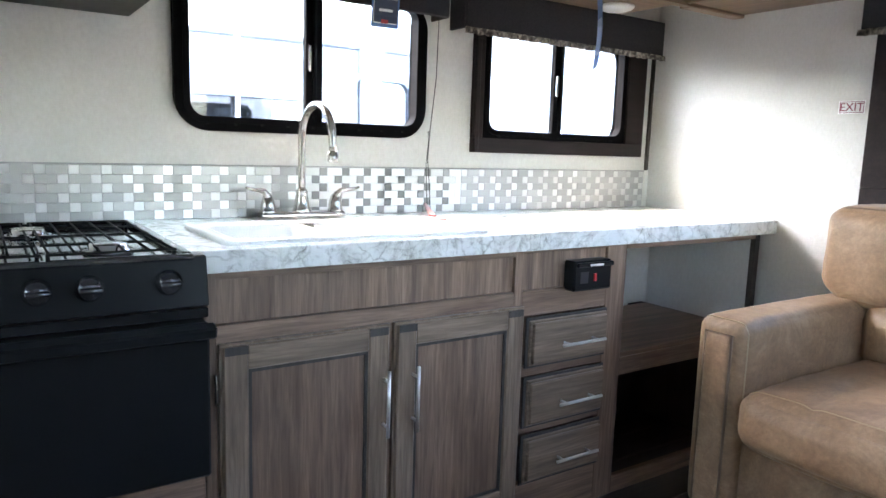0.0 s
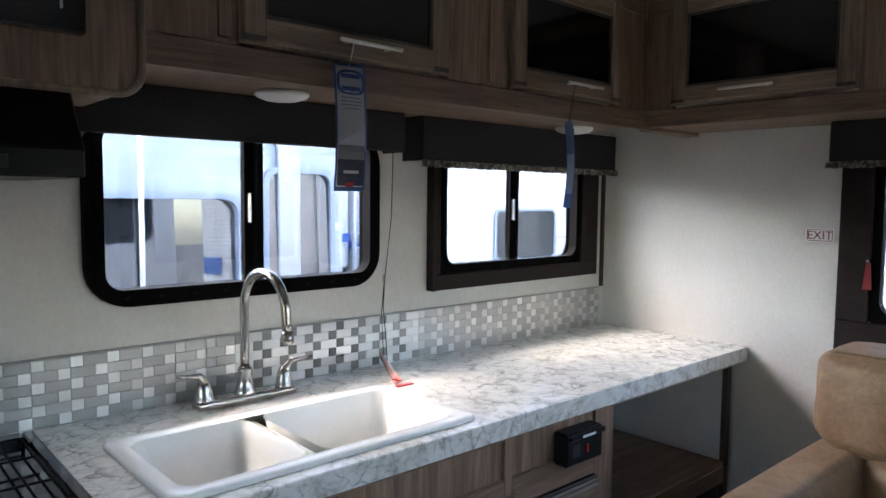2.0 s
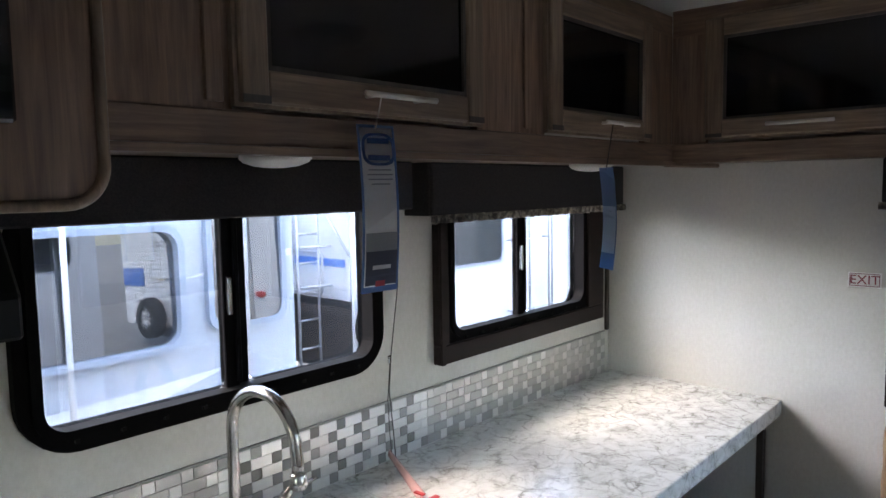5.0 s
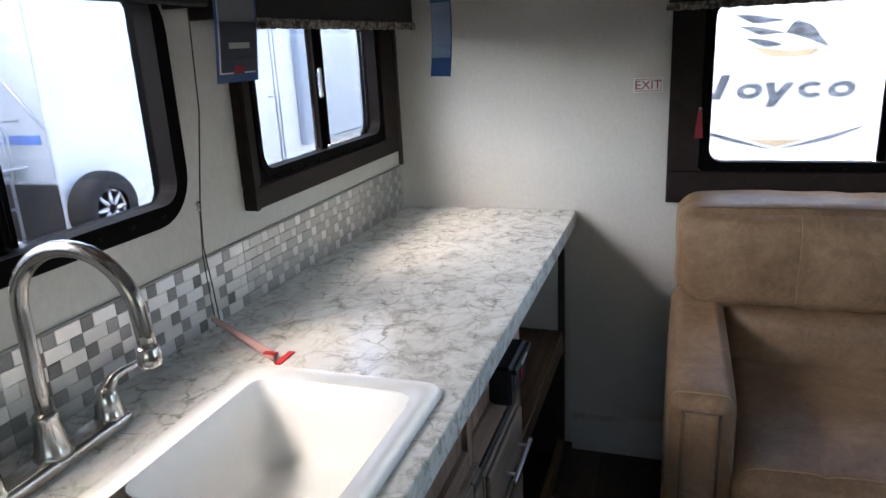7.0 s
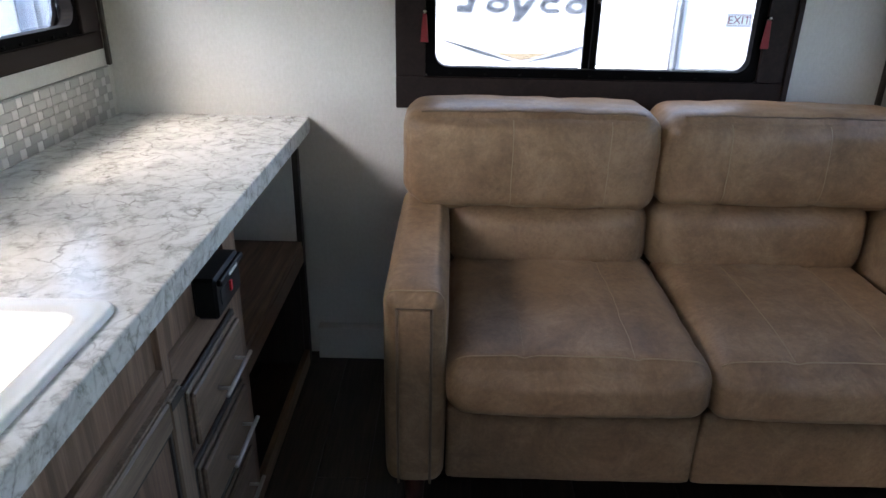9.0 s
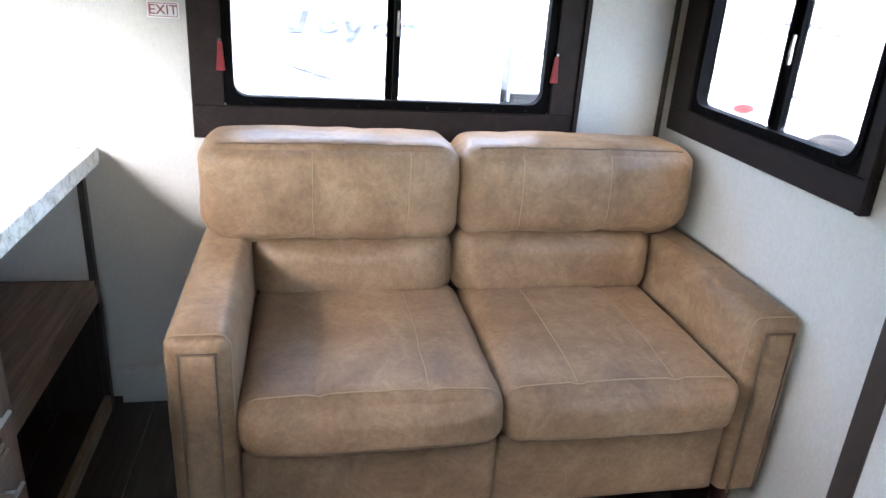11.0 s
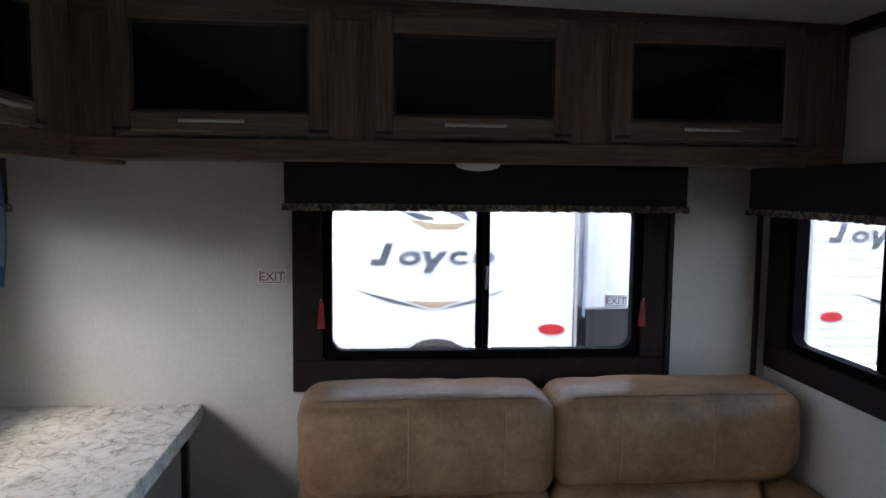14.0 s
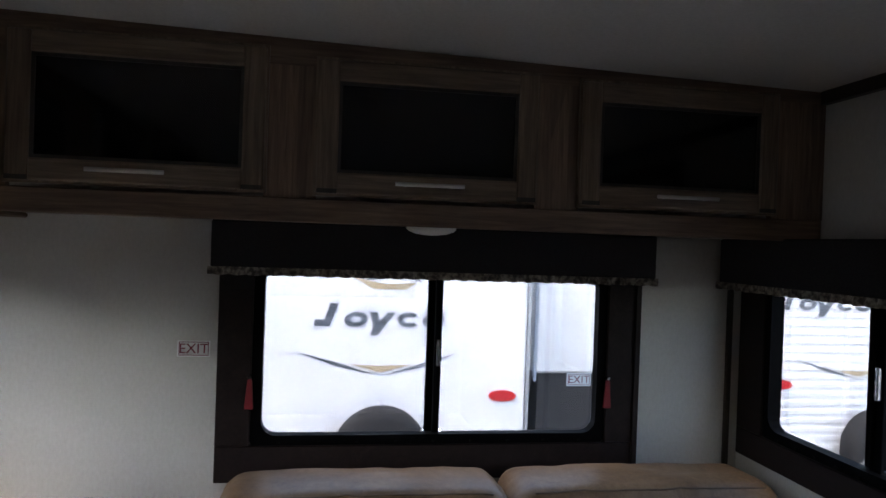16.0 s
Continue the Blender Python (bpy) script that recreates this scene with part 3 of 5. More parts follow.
def exit_sign(y, z, x, h, label):
    sign = thing("exit_sticker", label, "sign", (x, y, z), "exit stickers")
    w = h * 1.95
    part("card", box((x, y - w / 2, z - h / 2), (x - 0.001, y + w / 2, z + h / 2)), STICKER, sign, "white card")
    b = bmesh.new()
    for z0, z1, y0, y1 in ((z - h * 0.42, z - h * 0.38, y - w * 0.45, y + w * 0.45), (z + h * 0.38, z + h * 0.42, y - w * 0.45, y + w * 0.45),
                           (z - h * 0.38, z + h * 0.38, y - w * 0.45, y - w * 0.43), (z - h * 0.38, z + h * 0.38, y + w * 0.43, y + w * 0.45)):
        box((x - 0.001, y0, z0), (x - 0.0018, y1, z1), bm=b)
    part("border", b, EXIT_INK, sign, "thin maroon border")
    lettered("letters", "EXIT", h * 0.86, pose(x - 0.002, y, z - h * 0.02, 90, 0, -90), EXIT_INK, sign)


exit_sign(1.200, 1.325, END_X - 0.0005, 0.046, "white sticker with maroon EXIT letters on the wall")
exit_sign(0.058, 1.240, END_X + 0.0070, 0.040, "white sticker with maroon EXIT letters on the window pane")


# ---- valances ----
def valance(put, u0, u1, z0, z1, depth, label, ruffle=True):
    v = thing("window_valance", label, "valance", put((u0 + u1) / 2, z0, 0), "window valances")
    shell = pbox(put, u0, z0, depth - 0.012, u1, z1, depth, 0.004)
    part("board", shell, FABRIC, v, "charcoal cloth-covered board")
    for a, b in ((u0, u0 + 0.012), (u1 - 0.012, u1)):
        part("end_panel", pbox(put, a, z0, 0.002, b, z1, depth - 0.0125, 0.002), FABRIC, v, "short cloth-covered end panel")
    if ruffle:
        bm = bmesh.new()
        n = int((u1 - u0) / 0.006)
        rows = []
        for k in range(n + 1):
            u = u0 - 0.006 + (u1 - u0 + 0.012) * k / n
            amp = 0.0045 * math.sin(k * 1.05) + 0.002 * math.sin(k * 0.37)
            rows.append([bm.verts.new(put(u, z0 + 0.002, depth + 0.003 + amp * 0.5)), bm.verts.new(put(u, z0 - 0.012, depth + 0.004 + amp)), bm.verts.new(put(u, z0 - 0.020 - 0.0012 * math.sin(k * 0.8), depth + 0.002 + amp * 1.3))])
        for a, b in zip(rows, rows[1:]):
            for i in range(2):
                bm.faces.new((a[i], a[i + 1], b[i + 1], b[i]))
        bmesh.ops.solidify(bm, geom=bm.faces[:], thickness=0.003)
        part("ruffle", bm, RUFFLE, v, "brown patterned ruffle along the lower edge")
    return v


valance(on_kitchen, 0.900, 1.817, 1.572, 1.689, 0.105, "plain charcoal box valance above the sink window", False)
valance(on_kitchen, 1.885, 2.907, 1.552, 1.689, 0.105, "charcoal box valance with a ruffle above the counter window")
valance(on_end, -0.126, 1.145, 1.562, 1.689, 0.113, "charcoal box valance with a ruffle above the sofa window")
valance(on_right, 1.92, 2.935, 1.556, 1.689, 0.113, "charcoal box valance with a ruffle above the side window")


# ---- cabinet doors ----
def raised_door(name, put, u0, v0, u1, v1, w, parent, panel, frame_mats, rail=0.055, thick=0.020, label=""):
    """A framed door that stands proud: stiles, rails, sunk panel, dark stile tips. Returns the door."""
    fu, fv = frame_mats
    ob = part(name, pbox(put, u0, v0, w, u0 + rail, v1, w + thick, 0.004), fv, parent, label or "framed door with bevelled edges")
    part("stile", pbox(put, u1 - rail, v0, w, u1, v1, w + thick, 0.004), fv, ob)
    part("rail", pbox(put, u0 + rail - 0.002, v1 - rail, w, u1 - rail + 0.002, v1, w + thick - 0.0015, 0.004), fu, ob)
    part("rail", pbox(put, u0 + rail - 0.002, v0, w, u1 - rail + 0.002, v0 + rail, w + thick - 0.0015, 0.004), fu, ob)
    bead = ring_bm([(u0 + rail - 0.001, v0 + rail - 0.001), (u1 - rail + 0.001, v0 + rail - 0.001), (u1 - rail + 0.001, v1 - rail + 0.001), (u0 + rail - 0.001, v1 - rail + 0.001)],
                   [(u0 + rail + 0.008, v0 + rail + 0.008), (u1 - rail - 0.008, v0 + rail + 0.008), (u1 - rail - 0.008, v1 - rail - 0.008), (u0 + rail + 0.008, v1 - rail - 0.008)],
                   w + 0.002, w + thick * 0.7, put)
    part("bead", bead, DARK_TIP, ob, "dark inner moulding")
    part("panel", pbox(put, u0 + rail + 0.004, v0 + rail + 0.004, w + 0.001, u1 - rail - 0.004, v1 - rail - 0.004, w + thick * 0.42), panel, ob, "dark glass panel" if panel is SMOKED else "flat wood panel")
    edge = ring_bm([(u0 - 0.006, v0 - 0.006), (u1 + 0.006, v0 - 0.006), (u1 + 0.006, v1 + 0.006), (u0 - 0.006, v1 + 0.006)],
                   [(u0 + 0.001, v0 + 0.001), (u1 - 0.001, v0 + 0.001), (u1 - 0.001, v1 - 0.001), (u0 + 0.001, v1 - 0.001)], w, w + thick * 0.55, put)
    part("edge_moulding", edge, FRAME_V, ob, "stepped outer moulding")
    return ob


def bar_handle(put, a, b, w, parent, label="slim steel bar handle"):
    """a and b: the bar's ends (along, up)."""
    (au, av), (bu, bv) = a, b
    bm = tube([put(au, av, w + 0.028), put(bu, bv, w + 0.028)], 0.005, 12)
    for s in (0.16, 0.84):
        u, v = au + (bu - au) * s, av + (bv - av) * s
        tube([put(u, v, w - 0.001), put(u, v, w + 0.028)], 0.004, 8, bm)
    return part("handle", bm, HANDLE, parent, label, True)


# ---- base cabinets ----
FACE = 0.605            # front of the face frame, from the kitchen wall
BACK = 0.012


def carcass(u0, u1, parent, opening=None):
    bm = pbox(on_kitchen, u0, 0.0, BACK, u0 + 0.015, 0.855, FACE - 0.02)
    pbox(on_kitchen, u1 - 0.015, 0.0, BACK, u1, 0.855, FACE - 0.02, 0, bm)
    pbox(on_kitchen, u0 + 0.015, 0.07, BACK, u1 - 0.015, 0.085, FACE - 0.02, 0, bm)
    return part("body", bm, WOOD_V, parent, "walnut-look carcass")


# sink cabinet
cab = thing("sink_cabinet", "walnut-look sink base cabinet with two closed doors under the sink", "cabinet", (1.31, KITCHEN_Y - FACE, 0))
bm = pbox(on_kitchen, 0.862, 0.0, BACK, 0.877, 0.855, FACE - 0.021)
pbox(on_kitchen, 1.753, 0.0, BACK, 1.768, 0.855, FACE - 0.021, 0, bm)
pbox(on_kitchen, 0.877, 0.60, 0.55, 1.753, 0.70, 0.56, 0, bm)
part("body", bm, WOOD_V, cab, "walnut-look carcass")
bm = pbox(on_kitchen, 0.862, 0.0, FACE - 0.02, 0.888, 0.858, FACE, 0.001)
pbox(on_kitchen, 1.737, 0.0, FACE - 0.02, 1.768, 0.858, FACE, 0.001, bm)
pbox(on_kitchen, 1.318, 0.07, FACE - 0.02, 1.343, 0.70, FACE - 0.0005, 0.0, bm)
parts("face_stile", bm, WOOD_V, cab, "upright walnut-look face frame")
bm = pbox(on_kitchen, 0.888, 0.838, FACE - 0.02, 1.737, 0.858, FACE, 0.001)
pbox(on_kitchen, 0.888, 0.690, FACE - 0.02, 1.737, 0.735, FACE, 0.001, bm)
pbox(on_kitchen, 0.888, 0.0, FACE - 0.02, 1.737, 0.085, FACE, 0.001, bm)
parts("face_rail", bm, WOOD_X, cab, "level walnut-look face frame")
part("false_front", pbox(on_kitchen, 0.889, 0.736, FACE - 0.02, 1.736, 0.837, FACE - 0.012), WOOD_V, cab, "recessed flat front")
for u0, u1, hu in ((0.897, 1.318, 1.303), (1.342, 1.762, 1.390)):
    d = raised_door("door", on_kitchen, u0, 0.085, u1, 0.688, FACE, cab, WOOD_V, (FRAME_X, FRAME_V), 0.058)
    tips = bmesh.new()
    pbox(on_kitchen, u0 + 0.004, 0.668, FACE + 0.0202, u0 + 0.057, 0.6875, FACE + 0.0212, 0, tips)
    pbox(on_kitchen, u1 - 0.057, 0.668, FACE + 0.0202, u1 - 0.004, 0.6875, FACE + 0.0212, 0, tips)
    parts("stile_tip", tips, DARK_TIP, d, "dark stained stile ends")
    bar_handle(on_kitchen, (hu, 0.405), (hu, 0.580), FACE + 0.02, d)
part("hinge", tube([on_kitchen(0.884, z, FACE + 0.006 + 0.006 * math.sin(math.pi * (z - 0.555) / 0.07)) for z in np.linspace(0.555, 0.625, 9)], 0.005, 8), CHROME, cab, "small steel hinge", True)

# drawer cabinet
cab = thing("drawer_cabinet", "walnut-look cabinet with three closed drawers", "cabinet", (1.98, KITCHEN_Y - FACE, 0))
bm = pbox(on_kitchen, 1.7685, 0.0, BACK, 1.783, 0.855, FACE - 0.021)
pbox(on_kitchen, 2.172, 0.0, BACK, 2.1865, 0.855, FACE - 0.021, 0, bm)
part("body", bm, WOOD_V, cab, "walnut-look carcass")
part("face_stile", pbox(on_kitchen, 2.112, 0.0, FACE - 0.02, 2.1865, 0.858, FACE, 0.001), WOOD_V, cab, "upright walnut-look face frame")
bm = pbox(on_kitchen, 1.7685, 0.848, FACE - 0.02, 2.112, 0.858, FACE, 0.001)
for z0, z1 in ((0.66, 0.735), (0.475, 0.505), (0.295, 0.315), (0.0, 0.135)):
    pbox(on_kitchen, 1.7685, z0, FACE - 0.02, 2.112, z1, FACE, 0.001, bm)
parts("face_rail", bm, WOOD_X, cab, "level walnut-look face frame")
part("false_front", pbox(on_kitchen, 1.7685, 0.736, FACE - 0.02, 2.111, 0.8475, FACE - 0.010), WOOD_V, cab, "recessed flat front")
for z0, z1 in ((0.500, 0.655), (0.313, 0.473), (0.132, 0.290)):
    fr = pbox(on_kitchen, 1.800, z0 + 0.016, FACE + 0.012, 2.105, z1 - 0.016, FACE + 0.024, 0.004)
    dr = part("drawer", fr, FRAME_X, cab, "closed drawer with a stepped front")
    part("drawer_step", pbox(on_kitchen, 1.792, z0 + 0.008, FACE + 0.006, 2.112, z1 - 0.008, FACE + 0.013, 0.003), FRAME_X, dr, "stepped edge")
    part("drawer_base", pbox(on_kitchen, 1.784, z0, FACE, 2.118, z1, FACE + 0.0065, 0.002), DARK_TIP, dr, "dark outer step")
    bar_handle(on_kitchen, (1.895, (z0 + z1) / 2 - 0.008), (2.070, (z0 + z1) / 2 - 0.008), FACE + 0.024, dr)

outlet = thing("power_outlet", "black power outlet box under the counter edge above the drawers", "outlet", (2.01, KITCHEN_Y - FACE, 0.72))
part("housing", pbox(on_kitchen, 1.932, 0.726, FACE - 0.010, 2.092, 0.818, FACE + 0.040, 0.006), OVEN, outlet, "black plastic housing")
part("hood_lip", pbox(on_kitchen, 1.936, 0.800, FACE + 0.040, 2.088, 0.814, FACE + 0.052, 0.003), OVEN, outlet, "black projecting lip")
part("label_strip", pbox(on_kitchen, 1.985, 0.803, FACE + 0.052, 2.040, 0.810, FACE + 0.0528), PAPER, outlet, "white label strip")
part("switch", pbox(on_kitchen, 2.012, 0.755, FACE + 0.040, 2.022, 0.778, FACE + 0.045, 0.001), RED, outlet, "red switch")
part("socket", pbox(on_kitchen, 1.955, 0.750, FACE + 0.040, 1.990, 0.785, FACE + 0.042, 0.001), RUBBER, outlet, "black socket face")

# open cabinet
cab = thing("open_cabinet", "walnut-look open cabinet, shaded inside, with one shelf under the counter end", "cabinet", (2.55, KITCHEN_Y - FACE, 0))
part("side", pbox(on_kitchen, 2.187, 0.0, BACK, 2.200, 0.857, FACE - 0.001), WOOD_V, cab, "walnut-look side board")
part("side", pbox(on_kitchen, 2.905, 0.493, BACK, 2.925, 0.857, FACE - 0.021), WALLPAPER, cab, "papered side panel above the shelf")
# below the shelf the shade is put into the colour of side and back
part("side", pbox(on_kitchen, 2.905, 0.0, BACK, 2.925, 0.4925, FACE - 0.021), DARK_OR_SHADED_WOOD, cab, "side board below the shelf, coloured dark for shade")
part("end_stile", pbox(on_kitchen, 2.905, 0.0, FACE - 0.02, 2.935, 0.857, FACE, 0.001), DARK_OR_SHADED_WOOD, cab, "dark brown end stile")
part("back_panel", pbox(on_kitchen, 2.200, 0.50, 0.10, 2.905, 0.857, 0.11), WALLPAPER, cab, "papered back panel")
part("lower_back", pbox(on_kitchen, 2.200, 0.0, 0.10, 2.905, 0.43, 0.11), DARK_OR_SHADED_WOOD, cab, "lower back panel, coloured dark for shade")
part("top_rail", pbox(on_kitchen, 2.200, 0.838, FACE - 0.02, 2.905, 0.857, FACE, 0.001), WOOD_X, cab, "thin top rail")
part("shelf", pbox(on_kitchen, 2.200, 0.475, 0.111, 2.905, 0.492, FACE - 0.004, 0.001), WOOD_X, cab, "walnut-look shelf")
part("shelf_rail", pbox(on_kitchen, 2.200, 0.415, FACE - 0.02, 2.905, 0.475, FACE - 0.001, 0.001), WOOD_X, cab, "rail under the shelf")
part("low_rail", pbox(on_kitchen, 2.200, 0.0, FACE - 0.02, 2.905, 0.06, FACE - 0.001, 0.001), WOOD_X, cab, "low front rail")

# countertop, open around the sink
SU0, SU1, SY0, SY1 = 0.935, 1.640, 1.485, 1.845
bm = bmesh.new()
for a, b, c, d in ((0.828, 1.4305, 2.988, SY0), (0.828, SY1, 2.988, 2.052), (0.828, SY0, SU0, SY1), (SU1, SY0, 2.988, SY1)):
    box((a, b, 0.858), (c, d, 0.910), bm=bm)
bmesh.ops.remove_doubles(bm, verts=bm.verts, dist=1e-5)
counter = thing("countertop", "white and grey marbled laminate countertop over the base cabinets", "countertop", (1.9, 1.74, 0.858))
part("slab", bm, STONE, counter, "marbled top board")
part("front_edge", prism([(1.4245, 0.859), (1.4305, 0.858), (1.4305, 0.910), (1.4275, 0.9098), (1.4252, 0.9085), (1.4242, 0.906)], 0, 0.828, 2.988), STONE, counter, "marbled rolled front edge")

# ---- sink ----
sink = thing("kitchen_sink", "white double-bowl drop-in sink set into the marbled counter", "sink", (1.29, 1.66, 0.91))


def at_z(u, v, w):
    return (u, v, w)


rim = bmesh.new()
O0, O1, Y0, Y1 = 0.912, 1.655, 1.462, 1.852
bowls = ((0.955, 1.218, 1.505, 1.812), (1.255, 1.615, 1.505, 1.812))
loop_out = rounded(O0, Y0, O1, Y1, 0.035, 6)
mid = rounded(O0 + 0.006, Y0 + 0.006, O1 - 0.006, Y1 - 0.006, 0.030, 6)
inn = rounded(0.955, 1.505, 1.615, 1.812, 0.035, 6)
layers = [(loop_out, 0.9095), (loop_out, 0.916), (mid, 0.921), (rounded(0.947, 1.497, 1.623, 1.820, 0.038, 6), 0.920), (inn, 0.915)]
loops = [[rim.verts.new((u, v, z)) for u, v in o] for o, z in layers]
for a, b in zip(loops, loops[1:]):
    for k in range(len(a)):
        rim.faces.new((a[k], a[(k + 1) % len(a)], b[(k + 1) % len(b)], b[k]))
part("rim", rim, SINK, sink, "rolled white rim", True)
for n, (a, b, c, d) in enumerate(bowls):
    bm = bmesh.new()
    rings = []
    for inset, z, r in ((0.0, 0.915, 0.035), (0.004, 0.905, 0.035), (0.010, 0.86, 0.040), (0.018, 0.765, 0.05), (0.030, 0.748, 0.05), (0.06, 0.742, 0.045)):
        rings.append([bm.verts.new((u, v, z)) for u, v in rounded(a + inset, c + inset, b - inset, d - inset, r, 6)])
    for p, q in zip(rings, rings[1:]):
        for k in range(len(p)):
            bm.faces.new((p[k], p[(k + 1) % len(p)], q[(k + 1) % len(q)], q[k]))
    bm.faces.new(rings[-1])
    part("bowl", bm, SINK, sink, "deep white bowl", True)
    cx, cy = (a + b) / 2, (c + d) / 2
    part("drain", lathe([(0.042, 0.7425), (0.042, 0.746), (0.034, 0.746), (0.028, 0.7435), (0.006, 0.7435), (0.005, 0.750), (0.001, 0.750)], (cx, cy, 0)), STEEL, sink, "steel drain", True)
div = bmesh.new()
prof = [(1.214, 0.86), (1.216, 0.893), (1.222, 0.900), (1.236, 0.903), (1.250, 0.900), (1.257, 0.893), (1.259, 0.86)]
prism([(x, z) for x, z in prof], 1, 1.500, 1.816, div)
part("divider", div, SINK, sink, "low saddle between the bowls", True)

# ---- faucet ----
tap = thing("kitchen_faucet", "brushed nickel gooseneck faucet with two lever handles behind the sink", "faucet", (1.29, 1.95, 0.91))
part("deck_bar", box((1.158, 1.925, 0.9105), (1.428, 1.974, 0.935), 0.009, segments=3), STEEL, tap, "long deck bar", True)
part("spout_base", lathe([(0.027, 0.930), (0.028, 0.937), (0.024, 0.945), (0.021, 0.965), (0.0175, 0.990), (0.019, 0.995), (0.016, 1.0), (0.013, 1.003)], (1.29, 1.95, 0)), STEEL, tap, "flared spout base", True)
tipdir = Vector((0.012, -0.192, 0))
rad = tipdir.length / 2
tipdir.normalize()
pts = [Vector((1.29, 1.95, z)) for z in (0.995, 1.04, 1.09, 1.13, 1.156)]
for k in range(1, 17):
    q = math.pi * k / 16
    pts.append(Vector((1.29, 1.95, 1.158)) + tipdir * (rad - rad * math.cos(q)) + Vector((0, 0, rad * 0.97 * math.sin(q))))
pts += [pts[-1] + Vector((0, 0, -0.02)) + tipdir * 0.002, pts[-1] + Vector((0, 0, -0.038)) + tipdir * 0.004]
part("spout", tube(pts, [0.0115] * (len(pts) - 2) + [0.0115, 0.012], 16), STEEL, tap, "gooseneck spout", True)
tip = pts[-1]
part("aerator", lathe([(0.012, 0.0), (0.0145, -0.003), (0.0145, -0.010), (0.0155, -0.012), (0.0155, -0.026), (0.012, -0.030)], tip), STEEL, tap, "spout tip", True)
for hx, lever in ((1.183, -1), (1.402, 1)):
    part("handle_base", lathe([(0.024, 0.930), (0.025, 0.936), (0.022, 0.941), (0.021, 0.955), (0.017, 0.972), (0.012, 0.984), (0.002, 0.988)], (hx, 1.95, 0)), STEEL, tap, "domed handle base", True)
    lp = [Vector((hx, 1.950, 0.968)), Vector((hx + lever * 0.004, 1.947, 0.985)), Vector((hx + lever * 0.016, 1.942, 0.998)), Vector((hx + lever * 0.034, 1.937, 1.001)), Vector((hx + lever * 0.055, 1.932, 1.003)), Vector((hx + lever * 0.072, 1.929, 1.008))]
    part("lever", tube(lp, [0.015, 0.012, 0.0085, 0.0065, 0.0055, 0.004], 12), STEEL, tap, "curved lever", True)

# hanging shade cord with its cleat, and the film tag it holds on the counter
cordt = thing("blind_cord", "thin dark blind cord hanging from the window corner", "cord", (1.80, 2.03, 1.19))
part("cord", tube([(1.796, 1.99, 1.57), (1.799, 2.0, 1.38), (1.798, 2.03, 1.19), (1.796, 2.036, 1.10), (1.806, 2.035, 1.0), (1.812, 2.034, 0.915)], 0.0016, 6), CORD, cordt, "cord")
part("cord_second", tube([(1.797, 2.031, 1.19), (1.790, 2.036, 1.08), (1.797, 2.038, 0.98), (1.802, 2.036, 0.915)], 0.0013, 6), CORD, cordt, "second strand of cord")
part("cleat", lathe([(0.0025, -0.012), (0.006, -0.006), (0.0035, 0.0), (0.006, 0.006), (0.0025, 0.012)], (1.797, 2.034, 1.185), seg=12), CHROME, cordt, "small clear bead", True)
tag = thing("film_strip", "rolled clear and red plastic strip lying on the counter", "plastic strip", (1.75, 1.92, 0.911))
bm = bmesh.new()
ring = []
for k in range(11):
    s = k / 10
    c = Vector((1.795, 2.040, 0.935)).lerp(Vector((1.692, 1.822, 0.914)), s)
    wide = 0.012 + 0.012 * s
    ring.append([bm.verts.new(c + Vector((0.9, 0.42, 0)) * wide * math.cos(q) + Vector((0, 0, 1)) * (0.010 - 0.007 * s) * math.sin(q)) for q in np.linspace(0, math.pi, 7)])
for a, b in zip(ring, ring[1:]):
    for i in range(6):
        bm.faces.new((a[i], a[i + 1], b[i + 1], b[i]))
bmesh.ops.solidify(bm, geom=bm.faces[:], thickness=0.0006)
part("film", bm, FILM, tag, "clear pinkish film", True)
part("red_end", box((1.672, 1.802, 0.9105), (1.728, 1.815, 0.9135)), RED, tag, "red stripe")
part("red_edge", box((1.690, 1.822, 0.920), (1.700, 1.850, 0.923)), RED, tag, "red stripe")

# ---- stove ----
stove = thing("gas_stove", "black slide-in gas stove with closed oven door beside the counter", "stove", (0.56, 1.40, 0.40))
SX0, SX1 = 0.30, 0.826
part("body", box((SX0, 1.44, 0.415), (SX1 + 0.03, 2.05, 0.885), 0.004), OVEN, stove, "black steel body")
cook = bmesh.new()
box((SX0, 1.395, 0.885), (SX1 + 0.002, 2.045, 0.897), 0.003, cook)
for lo_, hi_ in (((SX0, 1.385, 0.897), (SX1 + 0.002, 1.405, 0.910)), ((SX1 - 0.020, 1.405, 0.897), (SX1 + 0.002, 2.045, 0.912)), ((SX0, 1.405, 0.897), (SX0 + 0.02, 2.045, 0.912)), ((SX0 + 0.02, 2.0, 0.897), (SX1 - 0.02, 2.045, 0.912))):
    box(lo_, hi_, 0.004, cook)
part("cooktop", cook, ENAMEL, stove, "glossy black cooktop")
for bx, by in ((0.42, 1.55), (0.69, 1.55), (0.56, 1.86)):
    part("burner", lathe([(0.050, 0.897), (0.050, 0.905), (0.040, 0.906), (0.040, 0.914), (0.036, 0.918), (0.001, 0.919)], (bx, by, 0)), CHROME, stove, "round burner cap", True)
